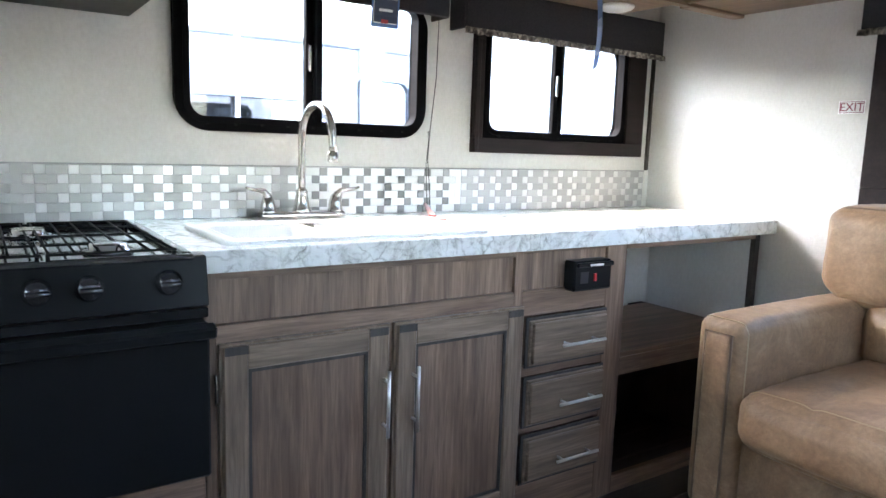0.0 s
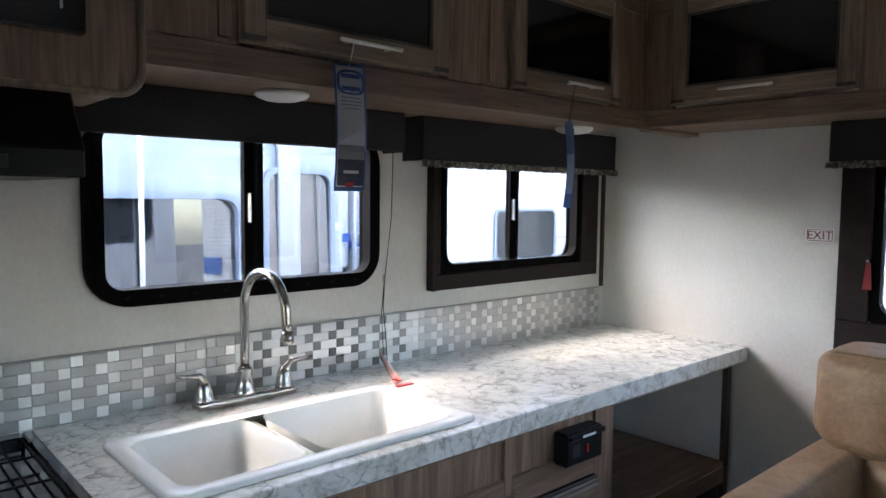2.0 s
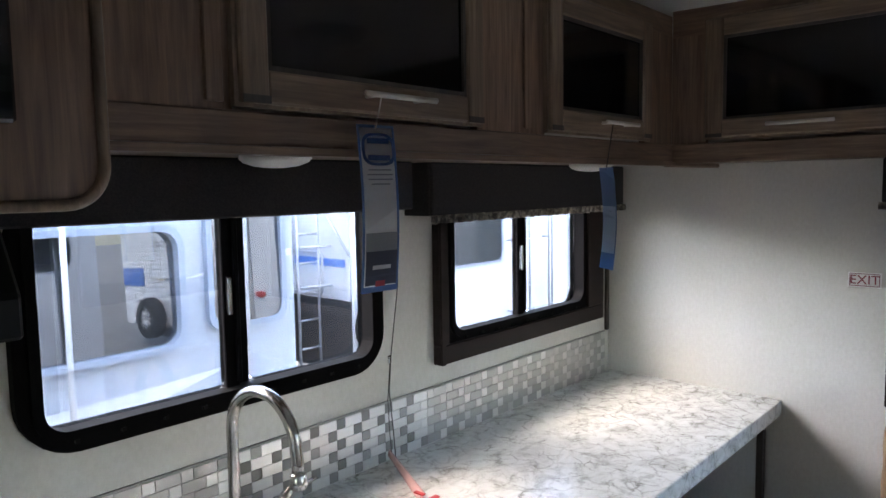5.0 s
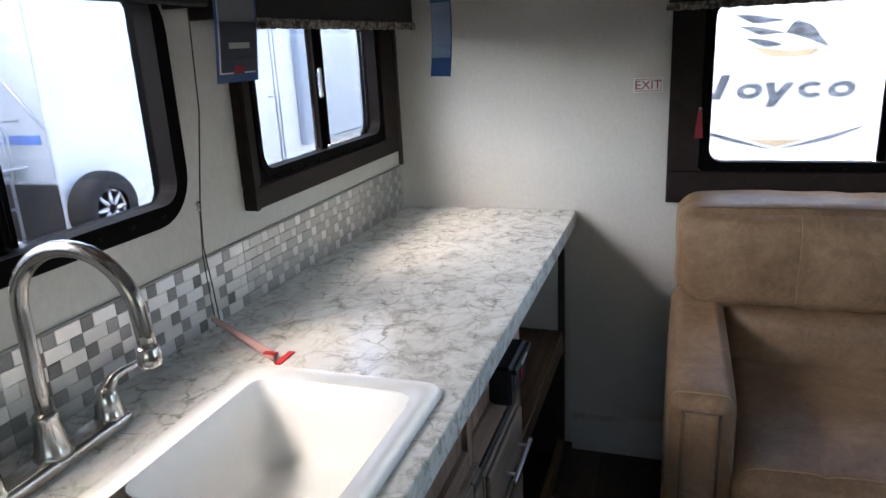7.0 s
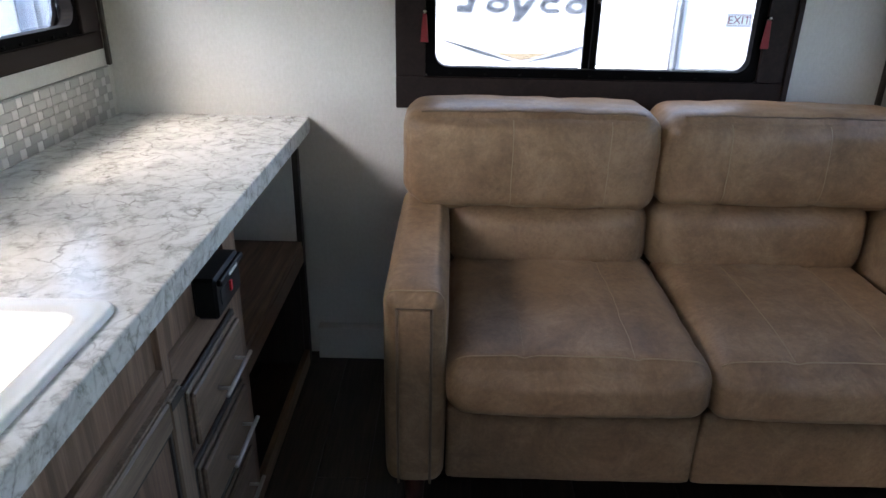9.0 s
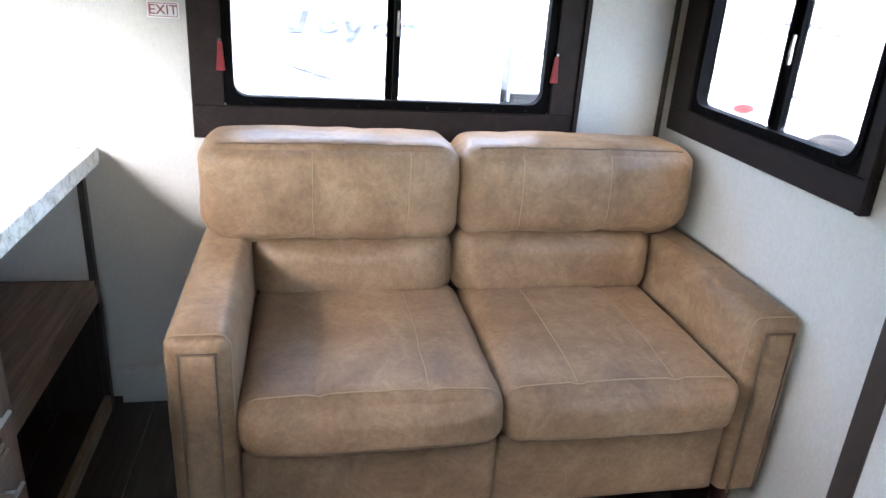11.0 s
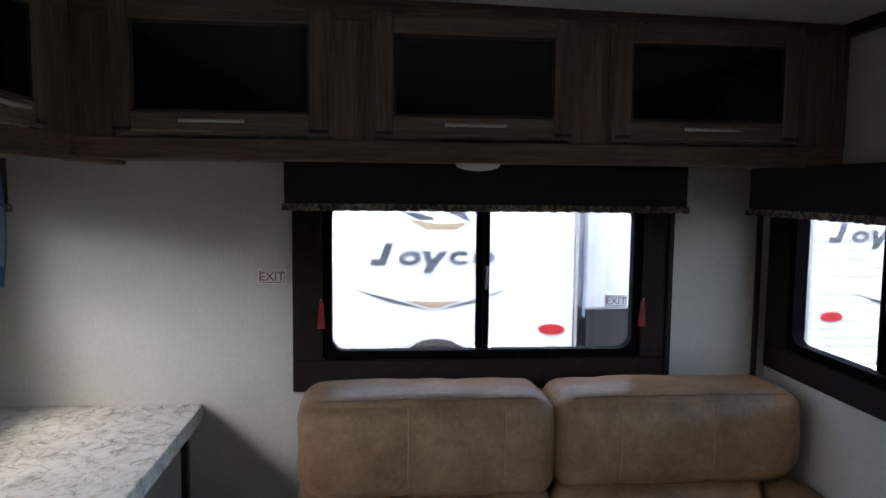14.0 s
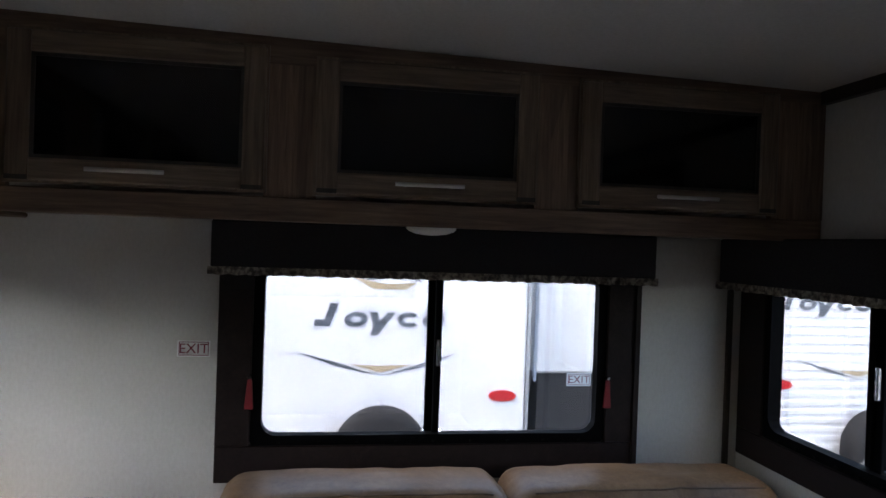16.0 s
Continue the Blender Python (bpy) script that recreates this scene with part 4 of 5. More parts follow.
for gx0, gx1 in ((SX0 + 0.025, 0.555), (0.565, SX1 - 0.025)):
    gr = bmesh.new()
    z = 0.916
    for x in np.linspace(gx0 + 0.006, gx1 - 0.006, 6):
        tube([(x, 1.425, z), (x, 1.985, z)], 0.0026, 6, gr)
    for y in (1.425, 1.56, 1.705, 1.85, 1.985):
        tube([(gx0, y, z), (gx1, y, z)], 0.003, 6, gr)
    for x in (gx0 + 0.004, gx1 - 0.004):
        for y in (1.43, 1.98):
            tube([(x, y, z), (x, y, 0.897)], 0.004, 6, gr)
    part("grate", gr, IRON, stove, "black wire grate", True)
part("knob_panel", prism([(1.395, 0.905), (1.44, 0.905), (1.44, 0.800), (1.378, 0.800)], 0, SX0, SX1 + 0.028, bevel=0.003), OVEN, stove, "sloping knob panel")
for kx in (0.545, 0.632, 0.776):
    kn = bmesh.new()
    lathe([(0.026, 0.0), (0.026, -0.006), (0.021, -0.010), (0.019, -0.024), (0.004, -0.026)], (kx, 1.386, 0.855), "Y", 24, kn)
    box((kx - 0.021, 1.352, 0.849), (kx + 0.021, 1.366, 0.861), 0.003, kn)
    part("knob", kn, ENAMEL, stove, "round black knob", True)
part("vent_strip", box((SX0, 1.385, 0.775), (SX1 + 0.028, 1.44, 0.795), 0.002), OVEN, stove, "narrow black strip")
door = part("oven_door", box((SX0, 1.378, 0.425), (SX1 + 0.028, 1.438, 0.765), 0.005), OVEN, stove, "black oven door")
part("oven_handle", prism([(1.345, 0.760), (1.372, 0.768), (1.378, 0.735), (1.352, 0.735)], 0, SX0 - 0.02, SX1 + 0.036, bevel=0.004), OVEN, door, "full-width black door pull")
low = thing("stove_base_panel", "walnut-look panel under the stove", "cabinet", (0.56, 1.45, 0))
part("panel", box((0.20, 1.455, 0.0), (0.860, 1.475, 0.412), 0.001), WOOD_X, low, "walnut-look panel")
part("side_board", box((0.20, 1.475, 0.0), (0.215, 2.05, 0.412)), WOOD_V, low, "side board")
west_counter = thing("counter_end", "white and grey marbled countertop piece beside the stove", "countertop", (0.0, 1.7, 0))
part("slab", box((-0.30, 1.424, 0.858), (0.296, 2.052, 0.910), 0.004), STONE, west_counter, "marbled slab")
part("cabinet_body", box((-0.30, 1.455, 0.0), (0.195, 2.05, 0.857)), WOOD_V, west_counter, "walnut-look cabinet body")

# ---- range hood, microwave cabinet ----
hood = thing("range_hood", "black range hood under the microwave cabinet", "range hood", (0.50, 1.85, 1.47))
part("shell", prism([(1.60, 1.465), (2.05, 1.465), (2.05, 1.62), (1.68, 1.62), (1.60, 1.515)], 0, 0.22, 0.835, bevel=0.004), OVEN, hood, "black steel shell")
part("switch_plate", box((0.66, 1.594, 1.478), (0.72, 1.600, 1.500), 0.001), RUBBER, hood, "switch plate")
part("light_lens", box((0.42, 1.63, 1.461), (0.60, 1.75, 1.4648), 0.001), WHITE_PLASTIC, hood, "frosted lamp lens under the hood")
mw = thing("microwave_cabinet", "walnut-look overhead cabinet holding a black microwave", "cabinet", (0.48, 1.85, 1.61))
trimring = [(0.10, 1.612), (0.885, 1.612)] + [(0.885 + 0.045 * math.sin(radians(q)), 1.657 - 0.045 * math.cos(radians(q))) for q in range(10, 91, 10)] + [(0.93, 2.124), (0.10, 2.124)]
face = bmesh.new()
prism(trimring, 1, 1.600, 1.622, face)
part("face", face, WOOD_V, mw, "walnut-look face board with a rounded corner")
part("edge_band", tube([(x, 1.596, z) for x, z in trimring[:-1]], 0.007, 8), FRAME_V, mw, "rounded edge band", True)
part("body", box((0.10, 1.623, 1.625), (0.925, 2.05, 2.128)), WOOD_V, mw, "walnut-look body")
micro = thing("microwave", "black built-in microwave with a keypad in the overhead cabinet", "microwave", (0.5, 1.60, 1.70))
part("front", box((0.20, 1.575, 1.700), (0.835, 1.599, 2.07), 0.004), ENAMEL, micro, "glossy black front")
keys = bmesh.new()
for i in range(3):
    for j in range(5):
        box((0.728 + i * 0.030, 1.5735, 1.815 + j * 0.026), (0.734 + i * 0.030, 1.575, 1.820 + j * 0.026), bm=keys)
parts("key", keys, GREY_CARD, micro, "small grey key mark")
part("door_button", box((0.795, 1.571, 1.735), (0.800, 1.575, 1.765), 0.001), CHROME, micro, "slim door button")


# ---- upper cabinets ----
def ceil_z(y):
    return 2.085 + (y - (RIGHT_Y - 0.06)) * 0.06 / (KITCHEN_Y - RIGHT_Y + 0.12)


UF = KITCHEN_Y - 1.655      # kitchen uppers' depth from the wall
up = thing("upper_cabinet_kitchen", "walnut-look upper cabinets with dark glass lift doors over the counter", "cabinet", (1.8, 1.85, 1.69), "upper cabinets")
zt = 2.120
bm = pbox(on_kitchen, 0.931, 1.690, 0.002, 2.640, 1.704, UF - 0.02)
pbox(on_kitchen, 0.931, 1.704, 0.002, 0.945, zt, UF - 0.02, 0, bm)
part("body", bm, WOOD_X, up, "walnut-look underside")
part("lower_rail", pbox(on_kitchen, 0.931, 1.682, UF - 0.02, 2.652, 1.742, UF, 0.003), WOOD_X, up, "level lower rail")
part("bottom_lip", prism([(1.640, 1.678), (1.670, 1.678), (1.670, 1.690), (1.655, 1.692), (1.640, 1.690)], 0, 0.931, 2.72), WOOD_X, up, "rounded lower lip")
bm = bmesh.new()
for a, b in ((0.931, 1.138), (1.700, 1.945), (2.455, 2.630)):
    pbox(on_kitchen, a, 1.742, UF - 0.02, b, 2.060, UF, 0.0, bm)
parts("face_stile", bm, WOOD_V, up, "upright face boards")
part("top_rail", pbox(on_kitchen, 0.931, 2.060, UF - 0.02, 2.630, zt, UF, 0.002), WOOD_X, up, "level top rail")
bm = bmesh.new()
for a in (1.095, 1.860):
    pbox(on_kitchen, a, 1.752, UF, a + 0.028, 2.055, UF + 0.006, 0.002, bm)
parts("face_batten", bm, WOOD_V, up, "narrow upright battens")
for a, b, hc in ((1.142, 1.700, 1.440), (1.945, 2.458, 2.235)):
    d = raised_door("door", on_kitchen, a, 1.752, b, 2.068, UF, up, SMOKED, (FRAME_X, FRAME_V), 0.050)
    bar_handle(on_kitchen, (hc - 0.085, 1.780), (hc + 0.085, 1.780), UF + 0.02, d)
    tips = bmesh.new()
    for u in (a + 0.003, b - 0.050):
        pbox(on_kitchen, u, 1.7525, UF + 0.0202, u + 0.047, 1.764, UF + 0.0212, 0, tips)
    parts("stile_tip", tips, DARK_TIP, d, "dark stained stile ends")

UE = END_X - 2.63           # end uppers' depth from the wall
up = thing("upper_cabinet_sofa", "walnut-look upper cabinets with three dark glass lift doors over the sofa", "cabinet", (2.8, 0.6, 1.69), "upper cabinets")
bm = pbox(on_end, RIGHT_Y + 0.002, 1.690, 0.002, 1.655, 1.704, UE - 0.02)
part("body", bm, WOOD_Y, up, "walnut-look underside")
part("lower_rail", pbox(on_end, RIGHT_Y + 0.002, 1.684, UE - 0.02, 1.6545, 1.742, UE, 0.003), WOOD_Y, up, "level lower rail")
part("corner_lip", box((2.655, 1.640, 1.676), (2.985, 1.692, 1.690), 0.004), WOOD_X, up, "short lip running to the end wall")
bm = bmesh.new()
for a, b in ((RIGHT_Y + 0.002, -0.322), (0.215, 0.330), (0.868, 0.990), (1.550, 1.6545)):
    pbox(on_end, a, 1.742, UE - 0.02, b, 2.055, UE, 0.0, bm)
parts("face_stile", bm, WOOD_V, up, "upright face boards")
bm = prism([(RIGHT_Y + 0.002, 2.055), (1.6545, 2.055), (1.6545, ceil_z(1.6545) - 0.0005), (RIGHT_Y + 0.002, ceil_z(RIGHT_Y) - 0.0005)], 0, 2.63, 2.65)
part("top_rail", bm, WOOD_Y, up, "level top rail")
for a, b, hc in ((-0.325, 0.215, -0.060), (0.330, 0.870, 0.600), (0.990, 1.548, 1.287)):
    d = raised_door("door", on_end, a, 1.755, b, 2.090 if a > 0.9 else 2.072 if a > 0.2 else 2.066, UE, up, SMOKED, (FRAME_Y, FRAME_V), 0.050)
    bar_handle(on_end, (hc - 0.083, 1.782), (hc + 0.083, 1.782), UE + 0.02, d)
    tips = bmesh.new()
    for u in (a + 0.003, b - 0.050):
        pbox(on_end, u, 1.7555, UE + 0.0202, u + 0.047, 1.766, UE + 0.0212, 0, tips)
    parts("stile_tip", tips, DARK_TIP, d, "dark stained stile ends")

# ---- lamps, switched off ----
for cx, cy, note in ((1.345, 1.850, "over the sink"), (2.500, 1.855, "over the counter end"), (2.780, 0.566, "over the sofa window")):
    puck = thing("puck_light", "round white puck light, switched off, " + note, "ceiling lamp", (cx, cy, 1.69), "puck lights")
    part("lens", lathe([(0.066, 1.6895), (0.067, 1.683), (0.060, 1.676), (0.040, 1.669), (0.015, 1.666), (0.001, 1.6655)], (cx, cy, 0)), WHITE_PLASTIC, puck, "frosted lens", True)
dome = thing("ceiling_light", "round white dome light, switched off, on the ceiling", "ceiling lamp", (2.02, 0.79, 2.11))
part("collar", lathe([(0.115, 2.125), (0.118, 2.108), (0.106, 2.098), (0.102, 2.098)], (2.02, 0.79, 0)), WHITE_PLASTIC, dome, "round collar", True)
part("glass_dome", lathe([(0.101, 2.098), (0.092, 2.082), (0.070, 2.068), (0.040, 2.060), (0.001, 2.057)], (2.02, 0.79, 0)), WHITE_PLASTIC, dome, "frosted dome", True)


# ---- hanging paper tags ----
def ribbon(points, width, side, thick=0.0006):
    bm = bmesh.new()
    s = Vector(side).normalized() * width / 2
    rows = [[bm.verts.new(Vector(p) - s), bm.verts.new(Vector(p) + s)] for p in points]
    for a, b in zip(rows, rows[1:]):
        bm.faces.new((a[0], a[1], b[1], b[0]))
    bmesh.ops.solidify(bm, geom=bm.faces[:], thickness=thick)
    return bm


def hang_tag(x, y, z0, z1, width, turn, string_top, label):
    t_ = thing("hanging_tag", label, "paper tag", (x, y, z1), "hanging tags")
    s = Vector((math.cos(turn), math.sin(turn), 0))
    n = Vector((math.sin(turn), -math.cos(turn), 0))

    def at(z, off=0.0):
        k = (z - z0) / (z1 - z0)
        return Vector((x, y, z)) + n * (0.010 * math.sin(3.3 * k) + off)

    def strip(name, a, b, w, mat, off, shift=0.0, lab=""):
        part(name, ribbon([at(z, off) + s * shift for z in np.linspace(a, b, 9)], w, s), mat, t_, lab, True)

    h = z1 - z0
    part("string", tube([string_top, string_top.lerp(at(z1), 0.5) + Vector((0.002, 0, 0)), at(z1 - 0.006)], 0.0014, 6), PALE_CORD if turn < 0.5 else CORD, t_, "thin string")
    if turn > 0.5:
        strip("card", z0, z1, width, BLUE_CARD, 0.0, 0, "long blue-edged card")
        strip("pale_field", z0 + h * 0.34, z1 - 0.006, width * 0.86, BLUE_CARD, 0.0012, 0, "blue upper field")
        strip("grey_field", z0 + h * 0.24, z0 + h * 0.62, width * 0.86, SKY_CARD, 0.0018, 0, "faded field")
        strip("back_field", z0 + h * 0.16, z0 + h * 0.62, width * 0.90, SKY_CARD, -0.0012, 0, "pale blue back field")
    else:
        strip("card", z0, z1, width * 0.88, STICKER, 0.0, 0, "long thin white card")
        for side_ in (-1, 1):
            strip("blue_border", z0, z1, width * 0.065, BLUE_CARD, 0.0002, side_ * width * 0.47, "blue border")
        strip("blue_border", z1 - 0.005, z1, width, BLUE_CARD, 0.0006, 0, "blue border")
        strip("blue_border", z0, z0 + 0.010, width, BLUE_CARD, 0.0006, 0, "blue border")
        strip("grey_field", z0 + h * 0.24, z0 + h * 0.36, width * 0.86, GREY_CARD, 0.0018, 0, "faded grey field")
    strip("dark_field", z0 + 0.012, z0 + h * 0.25, width * 0.86, NAVY_CARD, 0.0024, 0, "dark lower field")
    for k, wide in enumerate((0.62, 0.70, 0.66, 0.5)):
        zz = z1 - h * (0.27 + 0.028 * k)
        strip("text_bar", zz, zz + h * 0.007, width * wide, GREY_CARD, 0.0030, 0, "grey bar of small print")
    strip("wordmark", z0 + h * 0.14, z0 + h * 0.165, width * 0.5, PAPER, 0.0034, 0, "plain white bar")
    strip("flag", z0 + h * 0.035, z0 + h * 0.07, width * 0.26, RED, 0.0034, -0.002, "small red and white mark")
    # oval badge
    zc, bm = z1 - h * 0.145, bmesh.new()
    for r0, r1 in ((0.45, 0.37), (0.30, 0.0)):
        outer = [(r0 * width * math.copysign(abs(math.cos(q)) ** 0.6, math.cos(q)), r0 * width * 0.78 * math.copysign(abs(math.sin(q)) ** 0.7, math.sin(q))) for q in np.linspace(0, 2 * math.pi, 25)[:-1]]
        if r1:
            inner = [(u * r1 / r0, v * r1 / r0) for u, v in outer]
            ring_bm(outer, inner, 0, 0.0005, lambda u, v, w: at(zc + v, 0.0034 + w) + s * u, bm)
    for v0, v1 in ((0.12, 0.24), (-0.24, -0.12)):
        slab_bm([(-0.30 * width, v0 * width), (0.30 * width, v0 * width), (0.30 * width, v1 * width), (-0.30 * width, v1 * width)], 0, 0.0005, lambda u, v, w: at(zc + v, 0.0034 + w) + s * u, bm)
    part("badge", bm, NAVY_CARD if turn > 0.5 else BADGE_BLUE, t_, "blue oval badge")


hang_tag(1.384, 1.618, 1.450, 1.731, 0.078, -0.08, Vector((1.390, 1.607, 1.780)), "long blue and white paper tag on a cabinet handle")
hang_tag(2.166, 1.618, 1.412, 1.668, 0.075, 0.97, Vector((2.180, 1.607, 1.780)), "dark blue paper tag, turned sideways, on a cabinet handle")

# ---- sofa ----
sofa = thing("sofa", "brown suede-leather two-seat sofa with light stitching", "sofa", (2.5, 0.33, 0))
FX = 2.095
for y0, y1 in ((0.952, 1.100), (-0.470, -0.325)):
    lo_, hi_, b_ = (FX, y0, 0.165), (2.86, y1, 0.715), (0.0, 0.006, 0.008)
    c, h_ = [(a + b) / 2 for a, b in zip(lo_, hi_)], [(b - a) / 2 for a, b in zip(lo_, hi_)]
    arm = part("arm", soft_box(lo_, hi_, 0.035, b_, cuts=22, wrinkle=0.002), LEATHER, sofa, "padded square arm", True)
    ym, hw = c[1], h_[1]
    part("arm_panel", soft_box((FX - 0.010, ym - hw + 0.036, 0.185), (FX + 0.02, ym + hw - 0.036, 0.675), 0.008, (0.003, 0, 0), cuts=8), LEATHER, arm, "inset front panel", True)
    part("panel_welt", tube([(FX - 0.004, ym - hw + 0.034, 0.175), (FX - 0.005, ym - hw + 0.034, 0.678), (FX - 0.005, ym + hw - 0.034, 0.678), (FX - 0.004, ym + hw - 0.034, 0.175)], 0.0035, 8), PIPING, arm, "dark welt round the panel", True)

    def on_arm(v, w_):
        return soft_point((-0.952, v, w_), c, h_, 0.035, b_, (), 0.002)

    line = [on_arm(-1.0, k) for k in np.linspace(0.1, 0.9, 9)] + [on_arm(k, 1.0) for k in np.linspace(-0.85, 0.85, 14)] + [on_arm(1.0, k) for k in np.linspace(0.9, 0.1, 9)]
    part("arm_stitching", tube(line, 0.0022, 6), THREAD, arm, "light stitching along the front edge", True)

for y0, y1, left in ((0.316, 0.950, True), (-0.322, 0.320, False)):
    seed = 3.1 if left else 7.7
    s1, s2 = (0.765, 0.500) if left else (0.125, -0.135)
    cre = ((2, 1, 1, s1, 0.007, 0.014), (2, 1, 1, s2, 0.007, 0.014), (0, -1, 2, 0.565, 0.004, 0.010))
    lo_, hi_, b_, r_ = (2.060, y0, 0.395), (2.745, y1, 0.548), (0.026, 0.004, 0.028), 0.052
    c, h_ = [(a + b) / 2 for a, b in zip(lo_, hi_)], [(b - a) / 2 for a, b in zip(lo_, hi_)]
    seat = part("seat_cushion", soft_box(lo_, hi_, r_, b_, cre, 40, 0.005, seed), LEATHER, sofa, "plump seat cushion", True)

    def on_seat(u, v, w_):
        return soft_point((u, v, w_), c, h_, r_, b_, cre, 0.005, seed)

    for q in (s1, s2):
        v = (q - c[1]) / h_[1]
        part("seat_stitching", tube([on_seat(u, v, 1.0) + Vector((0, 0.003, 0.0004)) for u in np.linspace(-0.86, 0.92, 40)], 0.0017, 6), THREAD, seat, "light stitching", True)
    part("front_stitching", tube([on_seat(-0.880, v, 1.0) + Vector((-0.001, 0, 0.0)) for v in np.linspace(-0.97, 0.97, 40)], 0.0018, 6), THREAD, seat, "light stitching along the front edge", True)
    part("front_rail", soft_box((FX + 0.012, y0 + 0.003, 0.175), (FX + 0.09, y1 - 0.003, 0.398), 0.014, (0.006, 0, 0), cuts=12, wrinkle=0.0015, seed=seed), LEATHER, sofa, "padded front rail", True)
    b0, b1 = (0.334, 1.092) if left else (-0.440, 0.332)
    q1, q2 = (0.772, 0.492) if left else (0.145, -0.135)
    zb = 0.700 if left else 0.720
    cre2 = ((0, -1, 1, q1, 0.007, 0.012), (0, -1, 1, q2, 0.007, 0.012))
    lo2, hi2, b2, r2 = (2.668, b0, zb), (2.945, b1, 1.003), (0.028, 0.003, 0.010), 0.060
    d, k_ = [(a + b) / 2 for a, b in zip(lo2, hi2)], [(b - a) / 2 for a, b in zip(lo2, hi2)]
    top = part("back_pillow", soft_box(lo2, hi2, r2, b2, cre2, 40, 0.006, seed + 1), LEATHER, sofa, "thick upper back pillow", True)

    def on_back(u, v, w_):
        return soft_point((u, v, w_), d, k_, r2, b2, cre2, 0.006, seed + 1)

    out_y, way = (b1, -1.0) if left else (b0, 1.0)
    for v_ in top.data.vertices:
        low_ = min(1.0, max(0.0, (zb + 0.085 - v_.co.z) / 0.085))
        v_.co.y += way * 0.055 * low_ ** 1.5 * max(0.0, 1 - abs(v_.co.y - out_y) / 0.16)
    for q in (q1, q2):
        v = (q - d[1]) / k_[1]
        part("back_stitching", tube([on_back(-1.0, v, k) + Vector((-0.0016, 0.0, 0)) for k in np.linspace(-0.85, 0.92, 26)], 0.0017, 6), THREAD, top, "light stitching", True)
    part("top_welt", tube([on_back(-0.80, v, 1.0) + Vector((0, 0, 0.0008)) for v in np.linspace(-0.86, 0.86, 30)], 0.0028, 6), PIPING, top, "thin welt along the top edge", True)
    l0, l1 = (0.340, 0.950) if left else (-0.335, 0.330)
    part("lumbar_roll", soft_box((2.662, l0, 0.505), (2.93, l1, zb + 0.034), 0.075, (0.038, 0.006, 0), (), 30, 0.005, seed + 2), LEATHER, sofa, "lower lumbar roll", True)
    side = l0 if not left else l1
    tuck = [Vector((2.705 + 0.02 * math.sin(k * 3), side + (0.02 - 0.05 * k) * (1 if not left else -1), zb + 0.002 + 0.010 * k)) for k in np.linspace(0, 1, 6)]
    part("tuck_fold", tube(tuck, [0.003, 0.006, 0.007, 0.006, 0.004, 0.002], 8), LEATHER, top, "small gathered fold", True)
part("frame", box((FX + 0.05, -0.322, 0.185), (2.93, 0.948, 0.40), 0.004), PIPING, sofa, "inner frame")
part("back_board", box((2.86, -0.45, 0.185), (2.955, 1.085, 0.90), 0.02, segments=2), PIPING, sofa, "back board")
for x, y in ((2.19, 1.03), (2.19, -0.415), (2.82, 1.03), (2.82, -0.415)):
    part("foot", cylinder((x, y, 0.0), (x, y, 0.180), 0.022, 0.034, 12), FOOT_WOOD, sofa, "tapered dark wooden foot", True)

# ---- outside: ground ----
solid("ground", box((-150, -150, -0.90), (150, 150, -0.80)), GROUND, "grey gravel lot", kind="structure")


def rv_window(put, u0, v0, u1, v1, parent, mat=None, r=0.08, lean=(0.0, 0.0)):
    """lean: how far the pane stands out of true, per metre along and up."""
    uc, vc, out = (u0 + u1) / 2, (v0 + v1) / 2, abs(lean[0]) * (u1 - u0) / 2 + abs(lean[1]) * (v1 - v0) / 2

    f = part("window", ring_bm(rounded(u0, v0, u1, v1, r), rounded(u0 + 0.035, v0 + 0.035, u1 - 0.035, v1 - 0.035, max(r - 0.02, 0.02)), 0.002, 0.03 + out, put), RV_FRAME, parent, "grey rounded window frame")
    part("pane", slab_bm(rounded(u0 + 0.03, v0 + 0.03, u1 - 0.03, v1 - 0.03, max(r - 0.02, 0.02)), 0.003, 0.012, lambda u, v, w: put(u, v, w + out - lean[0] * (u - uc) - lean[1] * (v - vc))), mat or RV_GLASS, f, "reflecting tinted glass")
    return f


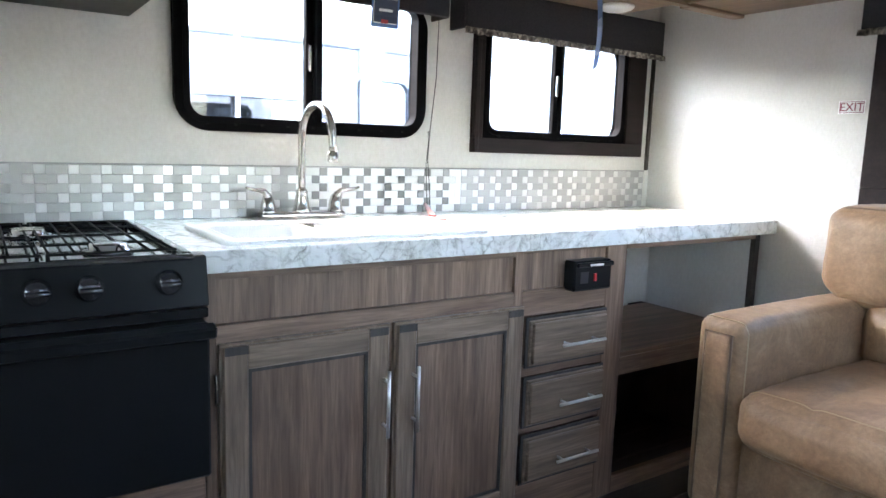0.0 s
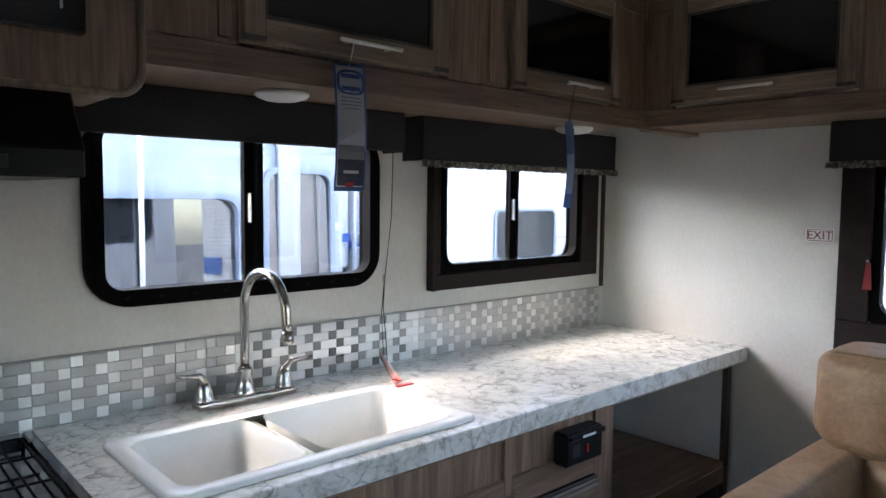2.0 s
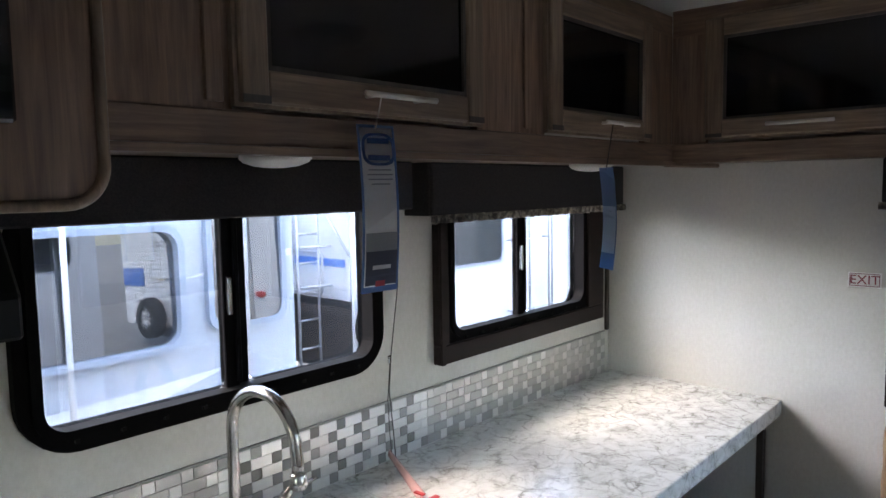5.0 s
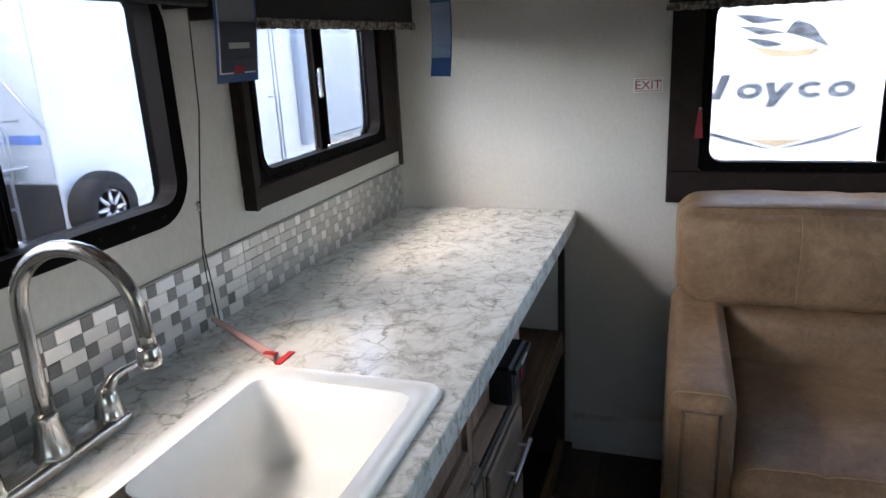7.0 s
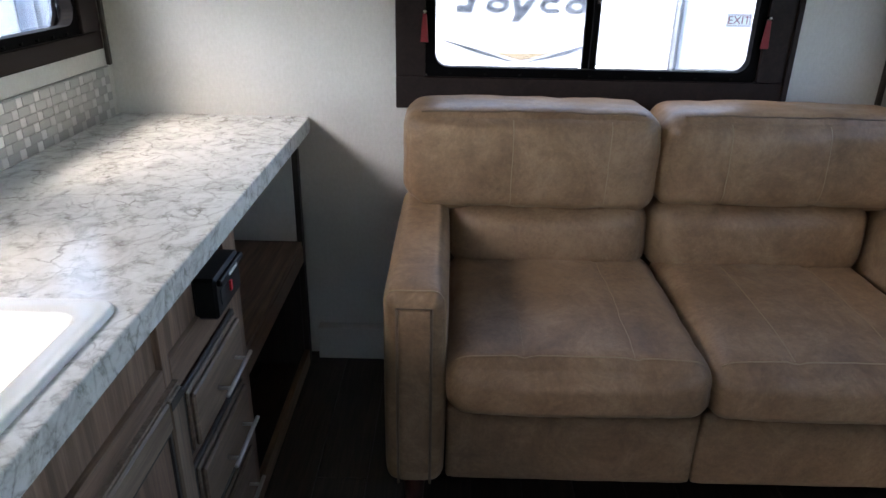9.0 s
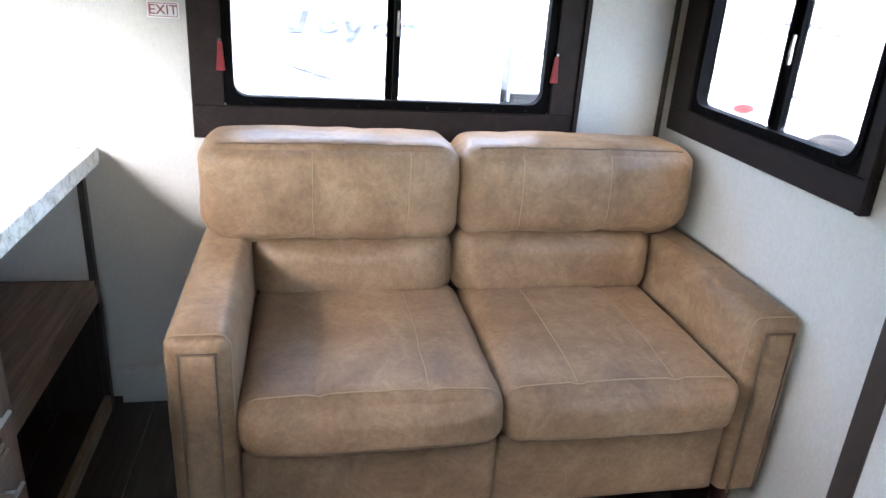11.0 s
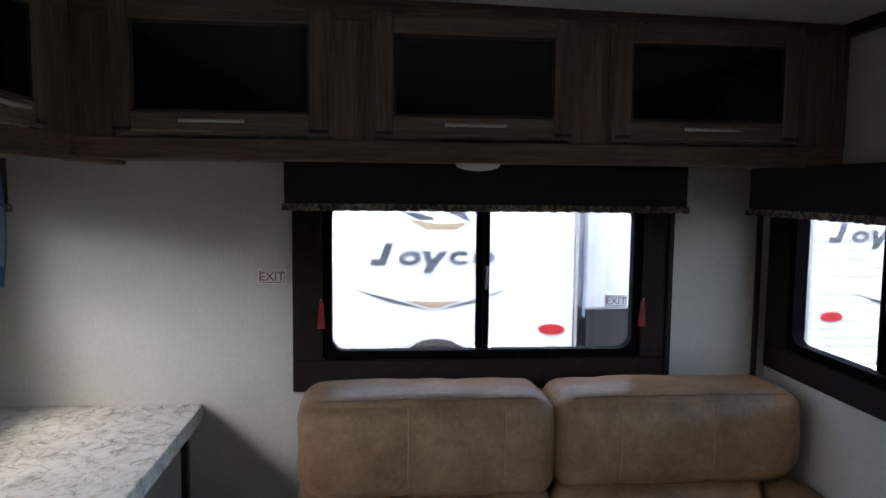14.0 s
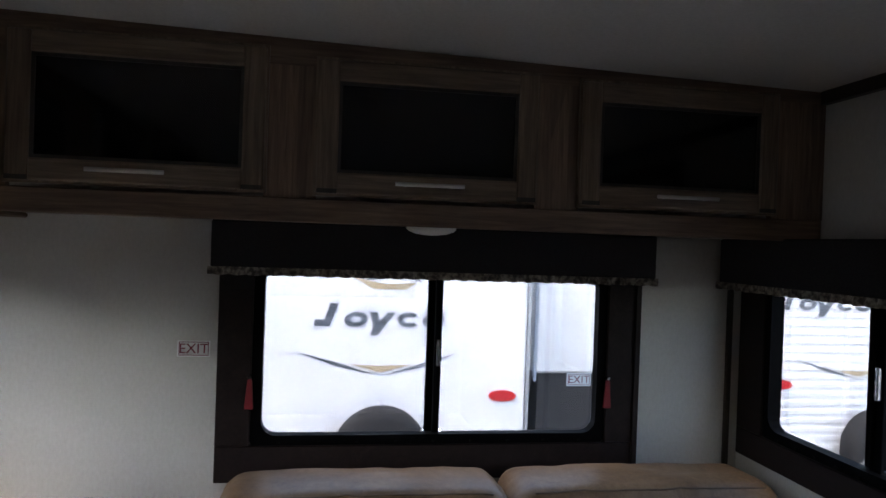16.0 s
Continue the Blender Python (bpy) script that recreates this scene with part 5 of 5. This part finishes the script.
def wheel(parent, name, centre, axis, r, width, label):
    prof = [(r * 0.56, -width / 2), (r * 0.80, -width / 2), (r * 0.95, -width * 0.42), (r, -width * 0.25), (r, width * 0.25), (r * 0.95, width * 0.42), (r * 0.80, width / 2), (r * 0.56, width / 2)]
    ty = part(name, lathe(prof, centre, axis, 36, caps=False), TYRE, parent, label, True)
    part("rim", lathe([(r * 0.56, -width * 0.3), (r * 0.56, width * 0.3), (r * 0.50, width * 0.34), (r * 0.46, width * 0.2), (r * 0.2, width * 0.28), (r * 0.18, width * 0.36), (0.01, width * 0.36)], centre, axis, 24), RIM, ty, "silver rim", True)
    c_ = Vector(centre)
    k_ = {"X": Vector((-1, 0, 0)), "Y": Vector((0, -1, 0))}[axis]
    side_ = k_.cross(Vector((0, 0, 1)))
    for n_ in range(8):
        q_ = 2 * math.pi * n_ / 8
        d_ = side_ * math.cos(q_) + Vector((0, 0, 1)) * math.sin(q_)
        part("spoke", tube([c_ + k_ * width * 0.38 + d_ * r * 0.14, c_ + k_ * width * 0.36 + d_ * r * 0.50], [r * 0.07, r * 0.045], 6), RIM, ty, "silver spoke", True)
    part("rim_back", lathe([(r * 0.56, -width * 0.3), (r * 0.50, -width * 0.34), (r * 0.46, -width * 0.2), (r * 0.2, -width * 0.28), (0.01, -width * 0.3)], centre, axis, 24), RIM, ty, "silver rim", True)
    return ty


def ladder(parent, put, u0, u1, v0, v1, w, steps):
    bm = tube([put(u0, v0, w), put(u0, v1, w)], 0.014, 8)
    tube([put(u1, v0, w), put(u1, v1, w)], 0.014, 8, bm)
    for k in range(steps):
        v = v0 + (v1 - v0) * (k + 0.5) / steps
        tube([put(u0, v, w), put(u1, v, w)], 0.012, 8, bm)
        if k % 3 == 1:
            tube([put(u0, v, w), put(u0, v, 0.0)], 0.010, 6, bm)
    return part("ladder", bm, ALU, parent, "aluminium ladder", True)


# neighbour along the kitchen side
A_Y = 4.40


def on_a(u, v, w):
    return (u, A_Y - w, v)


rv = thing("travel_trailer", "pale blue-white travel trailer with large tinted windows parked alongside", "travel trailer", (-1.0, 5.5, -0.80), "parked trailers")
part("body", box((-5.2, A_Y, 0.40), (3.24, 6.9, 1.84), 0.05, segments=3), TRAILER_BLUE, rv, "smooth pale side walls")
part("underbody", box((-5.0, A_Y + 0.15, -0.15), (2.6, 6.7, 0.40)), UNDER, rv, "dark underbody")
rv_window(on_a, -1.0, 0.76, 2.45, 1.45, rv, r=0.12, lean=(0.022, 0.030))
rv_window(on_a, 2.60, 0.82, 3.13, 1.62, rv, r=0.10, lean=(0.022, 0.030))
part("slide_edge", box((2.70, A_Y - 0.06, 0.42), (2.86, A_Y - 0.001, 1.80), 0.01), ALU, rv, "upright grey corner extrusion")
part("roof_edge", tube([(-5.1, A_Y - 0.01, 1.80), (3.18, A_Y - 0.01, 1.80)], 0.018, 8), ALU, rv, "aluminium roof edge", True)
part("awning_arm", tube([(1.84, A_Y - 0.07, 0.45), (1.84, A_Y - 0.07, 1.82)], 0.016, 8), TRAILER_WHITE, rv, "upright awning arm", True)
bm = slab_bm([(0.6, 0.42), (2.25, 0.47), (2.75, 0.60), (2.1, 0.56), (0.6, 0.50)], 0.001, 0.004, on_a)
slab_bm([(2.2, 1.10), (3.2, 1.22), (3.2, 1.26)], 0.001, 0.004, on_a, bm)
part("swoosh", bm, TRAILER_WHITE, rv, "white swoosh decal")
for x in (-2.6, -1.7):
    wheel(rv, "wheel", (x, A_Y + 0.12, -0.46), "Y", 0.34, 0.22, "road wheel")

# trailers further off on the kitchen side
C_Y = 6.0


def on_c(u, v, w):
    return (u, C_Y - w, v)


rv = thing("travel_trailer", "white travel trailer end with a ladder and blue stripe standing behind", "travel trailer", (4.2, 7.2, -0.80), "parked trailers")
part("body", box((3.50, 6.95, 0.62), (5.02, 9.2, 2.5), 0.05, segments=3), TRAILER_WHITE, rv, "smooth white wall")
part("underbody", box((3.5, 7.0, -0.3), (5.0, 9.0, 0.62)), UNDER, rv, "dark underbody")
part("blue_stripe", box((4.2, 6.935, 0.92), (5.02, 6.949, 1.02)), DECAL_BLUE, rv, "blue stripe")
ladder(rv, lambda u, v, w: (u, 6.40 - w, v), 4.70, 4.95, -0.4, 1.9, 0.02, 8)
rack = tube([(4.70, 6.38, 0.65), (5.20, 6.30, 0.65), (5.22, 6.30, 0.68), (5.22, 6.30, 1.02), (5.18, 6.30, 1.05), (4.70, 6.38, 1.05)], 0.014, 8)
part("rail_bars", rack, ALU, rv, "bent aluminium rail", True)

rv = thing("travel_trailer", "long white travel trailer with a rear window, ladder and spare wheel", "travel trailer", (9, 7.2, -0.80), "parked trailers")
part("body", box((5.08, C_Y, -0.25), (9.50, 8.5, 2.5), 0.04, segments=3), TRAILER_WHITE, rv, "smooth white wall")
part("storage_wall", box((9.55, C_Y - 0.05, 0.25), (14.0, 8.5, 2.5), 0.03), TRAILER_BLUE, rv, "pale blue wall section")
part("lower_trim", box((9.55, C_Y - 0.07, 0.18), (14.0, C_Y + 0.4, 0.25)), ALU, rv, "grey lower trim")
rv_window(on_c, 6.39, 0.68, 7.52, 1.32, rv, RV_GLASS_DARK, r=0.10)
ladder(rv, on_c, 7.62, 7.95, -0.4, 2.3, 0.12, 9)
ladder(rv, on_c, 8.42, 8.50, -0.4, 2.3, 0.10, 3)
part("corner_post", box((9.08, C_Y - 0.12, 0.25), (9.26, C_Y - 0.001, 2.5), 0.02), RV_FRAME, rv, "grey upright post")
wheel(rv, "spare_wheel", (5.36, C_Y - 0.14, 0.24), "Y", 0.33, 0.22, "spare wheel on the wall")
# thin sheet whose blue colour stands in for shade on the white end wall
part("end_skin", box((5.070, C_Y + 0.03, 0.51), (5.0795, 8.45, 2.45)), TRAILER_BLUE, rv, "white end wall, coloured pale blue for shade")
part("lower_skin", box((5.065, C_Y + 0.03, -0.24), (5.0795, 8.45, 0.50)), UNDER, rv, "dark lower end panel")
part("end_stripe", box((5.062, C_Y + 0.10, 0.84), (5.0695, 8.40, 0.92), 0.002), DECAL_BLUE, rv, "blue stripe")
loop_z = [(6.45, 0.55), (6.87, 0.55), (6.90, 0.58), (6.90, 0.95), (6.87, 0.98), (6.45, 0.98), (6.42, 0.95), (6.42, 0.58), (6.45, 0.55)]
part("rail_loop", tube([(5.03, y, z) for y, z in loop_z], 0.012, 8), ALU, rv, "bent aluminium rail", True)
part("strut", tube([(5.05, 6.42, 1.43), (5.05, 6.02, 0.97)], 0.014, 8), ALU, rv, "slanting strut", True)

# trailers seen over the sofa
B_X = 6.5


def on_b(u, v, w):
    return (B_X - w, u, v)


def rear_end(put, x0, y0, y1, label, shift, scale=1.0, ribs=False, base_z=-0.35, low=(0.0, 0.0), lamp_at=(1.44, -0.505)):
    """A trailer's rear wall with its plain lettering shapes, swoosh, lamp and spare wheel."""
    r_ = thing("travel_trailer", label, "travel trailer", (x0 + 2, (y0 + y1) / 2, -0.80), "parked trailers")
    part("body", box((x0, y0, base_z), (x0 + 5.5, y1, 2.5), 0.03, segments=2), TRAILER_WHITE, r_, "white rear wall")
    part("underbody", box((x0 + 0.2, y0 + 0.1, -0.6), (x0 + 5.3, y1 - 0.1, base_z)), UNDER, r_, "dark underbody")
    if ribs:
        rb = bmesh.new()
        z = base_z + 0.05
        while z < 2.4:
            box((x0 - 0.010, y0 + 0.03, z), (x0 - 0.0005, y1 - 0.03, z + 0.05), 0.004, rb)
            z += 0.085
        part("siding", rb, TRAILER_WHITE, r_, "ribbed white siding")
    w0 = 0.012 if ribs else 0.002

    def q(u, v):
        return (shift[0] - u * scale, shift[1] + v * scale)

    def ql(u, v):
        return q(u + low[0], v + low[1])

    marks, halo = bmesh.new(), bmesh.new()
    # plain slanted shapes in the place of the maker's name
    blobs = [((0.02, 0.00), (0.13, 0.00), (0.19, 0.17), (0.13, 0.17), (0.09, 0.05), (0.02, 0.05)), ((0.23, 0.00), (0.38, 0.00), (0.41, 0.11), (0.26, 0.11)),
             ((0.42, 0.11), (0.48, 0.11), (0.49, 0.04), (0.55, 0.11), (0.61, 0.11), (0.48, -0.06), (0.42, -0.06), (0.45, 0.00)),
             ((0.61, 0.00), (0.75, 0.00), (0.77, 0.03), (0.67, 0.04), (0.69, 0.08), (0.78, 0.08), (0.77, 0.11), (0.64, 0.11)), ((0.81, 0.00), (0.95, 0.00), (0.98, 0.11), (0.84, 0.11))]
    for n_, blob in enumerate(blobs):
        cu, cv = sum(u for u, v in blob) / len(blob), sum(v for u, v in blob) / len(blob)
        if n_ in (1, 4):
            big = [q(cu + 0.085 * math.cos(k) + 0.012 * math.sin(k), cv + 0.056 * math.sin(k)) for k in np.linspace(0, 2 * math.pi, 21)[:-1]]
            gap = [q(cu + 0.040 * math.cos(k), cv + 0.022 * math.sin(k)) for k in np.linspace(0, 2 * math.pi, 21)[:-1]]
            ring_bm(big, gap, w0 + 0.002, w0 + 0.004, put, marks)
        elif n_ == 3:
            bend = np.linspace(radians(40), radians(320), 15)
            arc = [(cu + 0.085 * math.cos(k), cv + 0.056 * math.sin(k)) for k in bend] + [(cu + 0.042 * math.cos(k), cv + 0.024 * math.sin(k)) for k in bend[::-1]]
            for a_, b_ in zip(range(14), range(29, 15, -1)):
                slab_bm([q(*arc[a_]), q(*arc[a_ + 1]), q(*arc[b_ - 1]), q(*arc[b_])], w0 + 0.002, w0 + 0.004, put, marks)
        else:
            slab_bm([q(u, v) for u, v in blob], w0 + 0.002, w0 + 0.004, put, marks)
        cu, cv = sum(u for u, v in blob) / len(blob), sum(v for u, v in blob) / len(blob)
        slab_bm([q(cu + (u - cu) * 1.16, cv + (v - cv) * 1.28) for u, v in blob], w0, w0 + 0.0015, put, halo)
    part("name_halo", halo, RIM, r_, "pale outline shapes")
    part("name_shapes", marks, DECAL_GREY, r_, "dark slanted shapes")
    wing = bmesh.new()
    slab_bm([ql(-0.13, -0.18), ql(0.22, -0.27), ql(0.50, -0.36), ql(0.18, -0.29)], w0, w0 + 0.003, put, wing)
    slab_bm([ql(1.10, -0.18), ql(0.80, -0.27), ql(0.52, -0.36), ql(0.84, -0.29)], w0, w0 + 0.003, put, wing)
    part("wings", wing, DECAL_GREY, r_, "grey swoosh wings")
    belly = slab_bm([ql(0.28, -0.275), ql(0.50, -0.285), ql(0.74, -0.275), ql(0.51, -0.335)], w0 + 0.0035, w0 + 0.005, put)
    part("belly", belly, DECAL_TAN, r_, "tan band")
    def qe(u, v):
        return q(u + 0.02, 0.40 + (v - 0.47) * 1.35)

    bird = bmesh.new()
    for k, (du, dv, ln) in enumerate(((0.0, 0.58, 0.34), (0.04, 0.52, 0.30), (0.08, 0.46, 0.26))):
        slab_bm([qe(0.16 + du, dv + 0.02), qe(0.30 + du, dv - 0.03), qe(0.16 + du + ln, dv - 0.02), qe(0.30 + du, dv + 0.01)], w0, w0 + 0.003, put, bird)
    slab_bm([qe(0.50, 0.50), qe(0.62, 0.47), qe(0.78, 0.42), qe(0.66, 0.53), qe(0.56, 0.56)], w0, w0 + 0.003, put, bird)
    part("emblem", bird, DECAL_GREY, r_, "grey winged emblem shapes")
    body = slab_bm([qe(0.28, 0.44), qe(0.42, 0.38), qe(0.66, 0.38), qe(0.74, 0.42), qe(0.52, 0.41)], w0, w0 + 0.003, put)
    part("emblem_belly", body, DECAL_TAN, r_, "tan emblem shape")
    lamp = bmesh.new()
    lu, lv = q(*lamp_at)
    slab_bm([(lu + 0.105 * scale * math.cos(k), lv + 0.042 * scale * math.sin(k)) for k in np.linspace(0, 2 * math.pi, 25)[:-1]], w0, w0 + 0.02, put, lamp)
    part("tail_lamp", lamp, RED, r_, "oval red tail lamp")
    return r_


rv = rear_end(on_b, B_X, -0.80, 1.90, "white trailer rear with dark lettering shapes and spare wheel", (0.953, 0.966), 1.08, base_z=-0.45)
part("corner_trim", box((B_X - 0.012, -0.826, -0.45), (B_X + 0.02, -0.800, 2.45), 0.003), ALU, rv, "grey corner trim")
wheel(rv, "spare_wheel", (B_X - 0.15, 0.39, -0.01), "X", 0.375, 0.23, "spare wheel")
rb = bmesh.new()
for k in range(28):
    box((B_X + 0.25, -0.812, -0.2 + k * 0.09), (B_X + 5.2, -0.8005, -0.15 + k * 0.09), bm=rb)
part("side_ribs", rb, ALU, rv, "ribbed side siding")

rv = thing("travel_trailer", "plain white travel trailer rear with a dark underside beyond the gap", "travel trailer", (9.5, -1.9, -0.80), "parked trailers")
part("body", box((8.1, -3.18, 0.30), (13.5, -1.36, 2.6), 0.03), TRAILER_WHITE, rv, "plain white rear wall")
rb = bmesh.new()
for k in range(24):
    box((8.15, -1.359, 0.32 + k * 0.09), (13.4, -1.350, 0.37 + k * 0.09), bm=rb)
part("side_ribs", rb, TRAILER_WHITE, rv, "ribbed side siding")
part("corner_trim", box((8.085, -1.38, 0.22), (8.12, -1.345, 2.6), 0.004), RV_FRAME, rv, "grey corner trim")
part("underbody", box((8.15, -3.12, -0.6), (13.3, -1.41, 0.30)), UNDER, rv, "dark underbody")
part("hose_drip", tube([(8.10, -1.33, 0.30), (8.08, -1.30, 0.15), (8.10, -1.27, 0.05)], 0.012, 6), RUBBER, rv, "short dark hose", True)

rv = rear_end(lambda u, v, w: (7.0 - w, u, v), 7.0, -5.75, -3.24, "white ribbed trailer rear with dark lettering shapes and spare wheel", (-3.38, 1.13), 1.05, True, low=(0.36, -0.27), lamp_at=(0.08, -0.68))
part("corner_trim", box((6.988, -3.240, -0.35), (7.02, -3.212, 2.45), 0.003), ALU, rv, "grey corner trim")
wheel(rv, "spare_wheel", (6.80, -4.40, -0.16), "X", 0.38, 0.24, "spare wheel")
part("blue_stripe", box((6.980, -5.7, 0.40), (6.9885, -4.90, 0.74)), DECAL_BLUE, rv, "blue stripe")

# window in the west wall, out of view, added to light the room, with the lot beyond
slider("added_window_west", lambda u, v, w: (WEST_X + w, u, v), "unseen black-framed wide sliding window added at the far end for light", (0.04, 1.15, 1.68, 1.48), (0.84, 0.88), 0.04, 0.03, 0.04)

# ---- floor planks ----
plank_meshes = {}
rng = random.Random(5)


def plank(length, width):
    key = (round(length, 3), round(width, 3))
    if key not in plank_meshes:
        bm = box((0, 0, -0.0055), (length - 0.0015, width - 0.0015, 0.0), 0.001)
        me = bpy.data.meshes.new("plank")
        bm.to_mesh(me)
        bm.free()
        me.materials.append(FLOOR_PLANK)
        plank_meshes[key] = me
    return plank_meshes[key]


FLOOR_PLANK = wood("floor_plank", (0.028, 0.021, 0.017), (0.095, 0.073, 0.058), 0, 0.45, 0.2, 0.4)
g = Graph(FLOOR_PLANK)
old = g.b.inputs["Base Color"].links[0].from_socket
g.color(g.mix("MULTIPLY", 1.0, old, g.ramp(g.node("ShaderNodeObjectInfo").outputs["Random"], (0.0, (0.62, 0.60, 0.58)), (1.0, (1.15, 1.12, 1.08)))))
floor_ob = bpy.data.objects["floor"]
row = 0
y = RIGHT_Y
while y < KITCHEN_Y:
    wdt = min(0.15, KITCHEN_Y - y)
    x = WEST_X - rng.choice((0.0, 0.3, 0.6, 0.9))
    while x < END_X:
        a, b = max(x, WEST_X), min(x + 1.2, END_X)
        if b - a > 0.02:
            ob = new("plank", plank(b - a, wdt))
            ob.location = (a, y, 0)
            ob.parent = floor_ob
        x += 1.2
    y += 0.15
    row += 1

# ---- backsplash: steel mosaic tiles ----
splash = solid("backsplash", pbox(on_kitchen, -0.30, 0.9105, 0.001, 2.953, 1.064, 0.004), GROUT, "grey grouted panel of brushed steel mosaic tiles behind the counter", kind="structure")
part("top_strip", pbox(on_kitchen, -0.30, 1.0645, 0.001, 2.953, 1.069, 0.007, 0.0), GROUT, splash, "thin dark top edge")
tile_meshes = {}
ROWS_N, TH = 6, 0.1535 / 6
far = bmesh.new()
spots = []
UNIT = 0.0268
for r in range(ROWS_N):
    x = 0.7506 - (0.0 if r % 2 else UNIT) - 3 * UNIT * 14
    k = 0
    while x < 2.95:
        w = UNIT if k % 2 == 0 else 2 * UNIT
        a, b = max(x, -0.30), min(x + w, 2.952)
        if b - a > 0.004:
            spots.append((a, b, 0.9108 + r * TH, k % 2))
        x += w
        k += 1
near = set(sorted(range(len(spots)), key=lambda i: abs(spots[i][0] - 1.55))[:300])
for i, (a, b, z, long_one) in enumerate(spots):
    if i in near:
        # painted reflection: in this stretch the long tiles shine and the short ones don't
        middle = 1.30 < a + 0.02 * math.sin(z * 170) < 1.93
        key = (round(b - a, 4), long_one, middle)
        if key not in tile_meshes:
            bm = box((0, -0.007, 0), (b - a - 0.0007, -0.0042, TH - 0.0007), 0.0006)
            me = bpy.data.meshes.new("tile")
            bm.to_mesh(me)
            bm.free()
            me.materials.append((TILE_LONG_GLINT if middle else TILE_LONG) if long_one else (TILE_NO_GLINT if middle else TILE_GLINT))
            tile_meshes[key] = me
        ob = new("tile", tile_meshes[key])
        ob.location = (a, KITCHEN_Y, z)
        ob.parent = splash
    else:
        v = [far.verts.new((x_, y_, z_)) for x_ in (a, b - 0.0007) for y_ in (KITCHEN_Y - 0.0042, KITCHEN_Y - 0.007) for z_ in (z, z + TH - 0.0007)]
        for f in ((0, 1, 3, 2), (4, 6, 7, 5), (2, 3, 7, 6), (0, 2, 6, 4), (1, 5, 7, 3)):
            far.faces.new([v[n] for n in f]).material_index = long_one
ft = part("tiles_far", far, (FAR_SHORT, FAR_LONG), splash, "joined brushed steel mosaic tiles")
tagged(ft, kind="stuff")
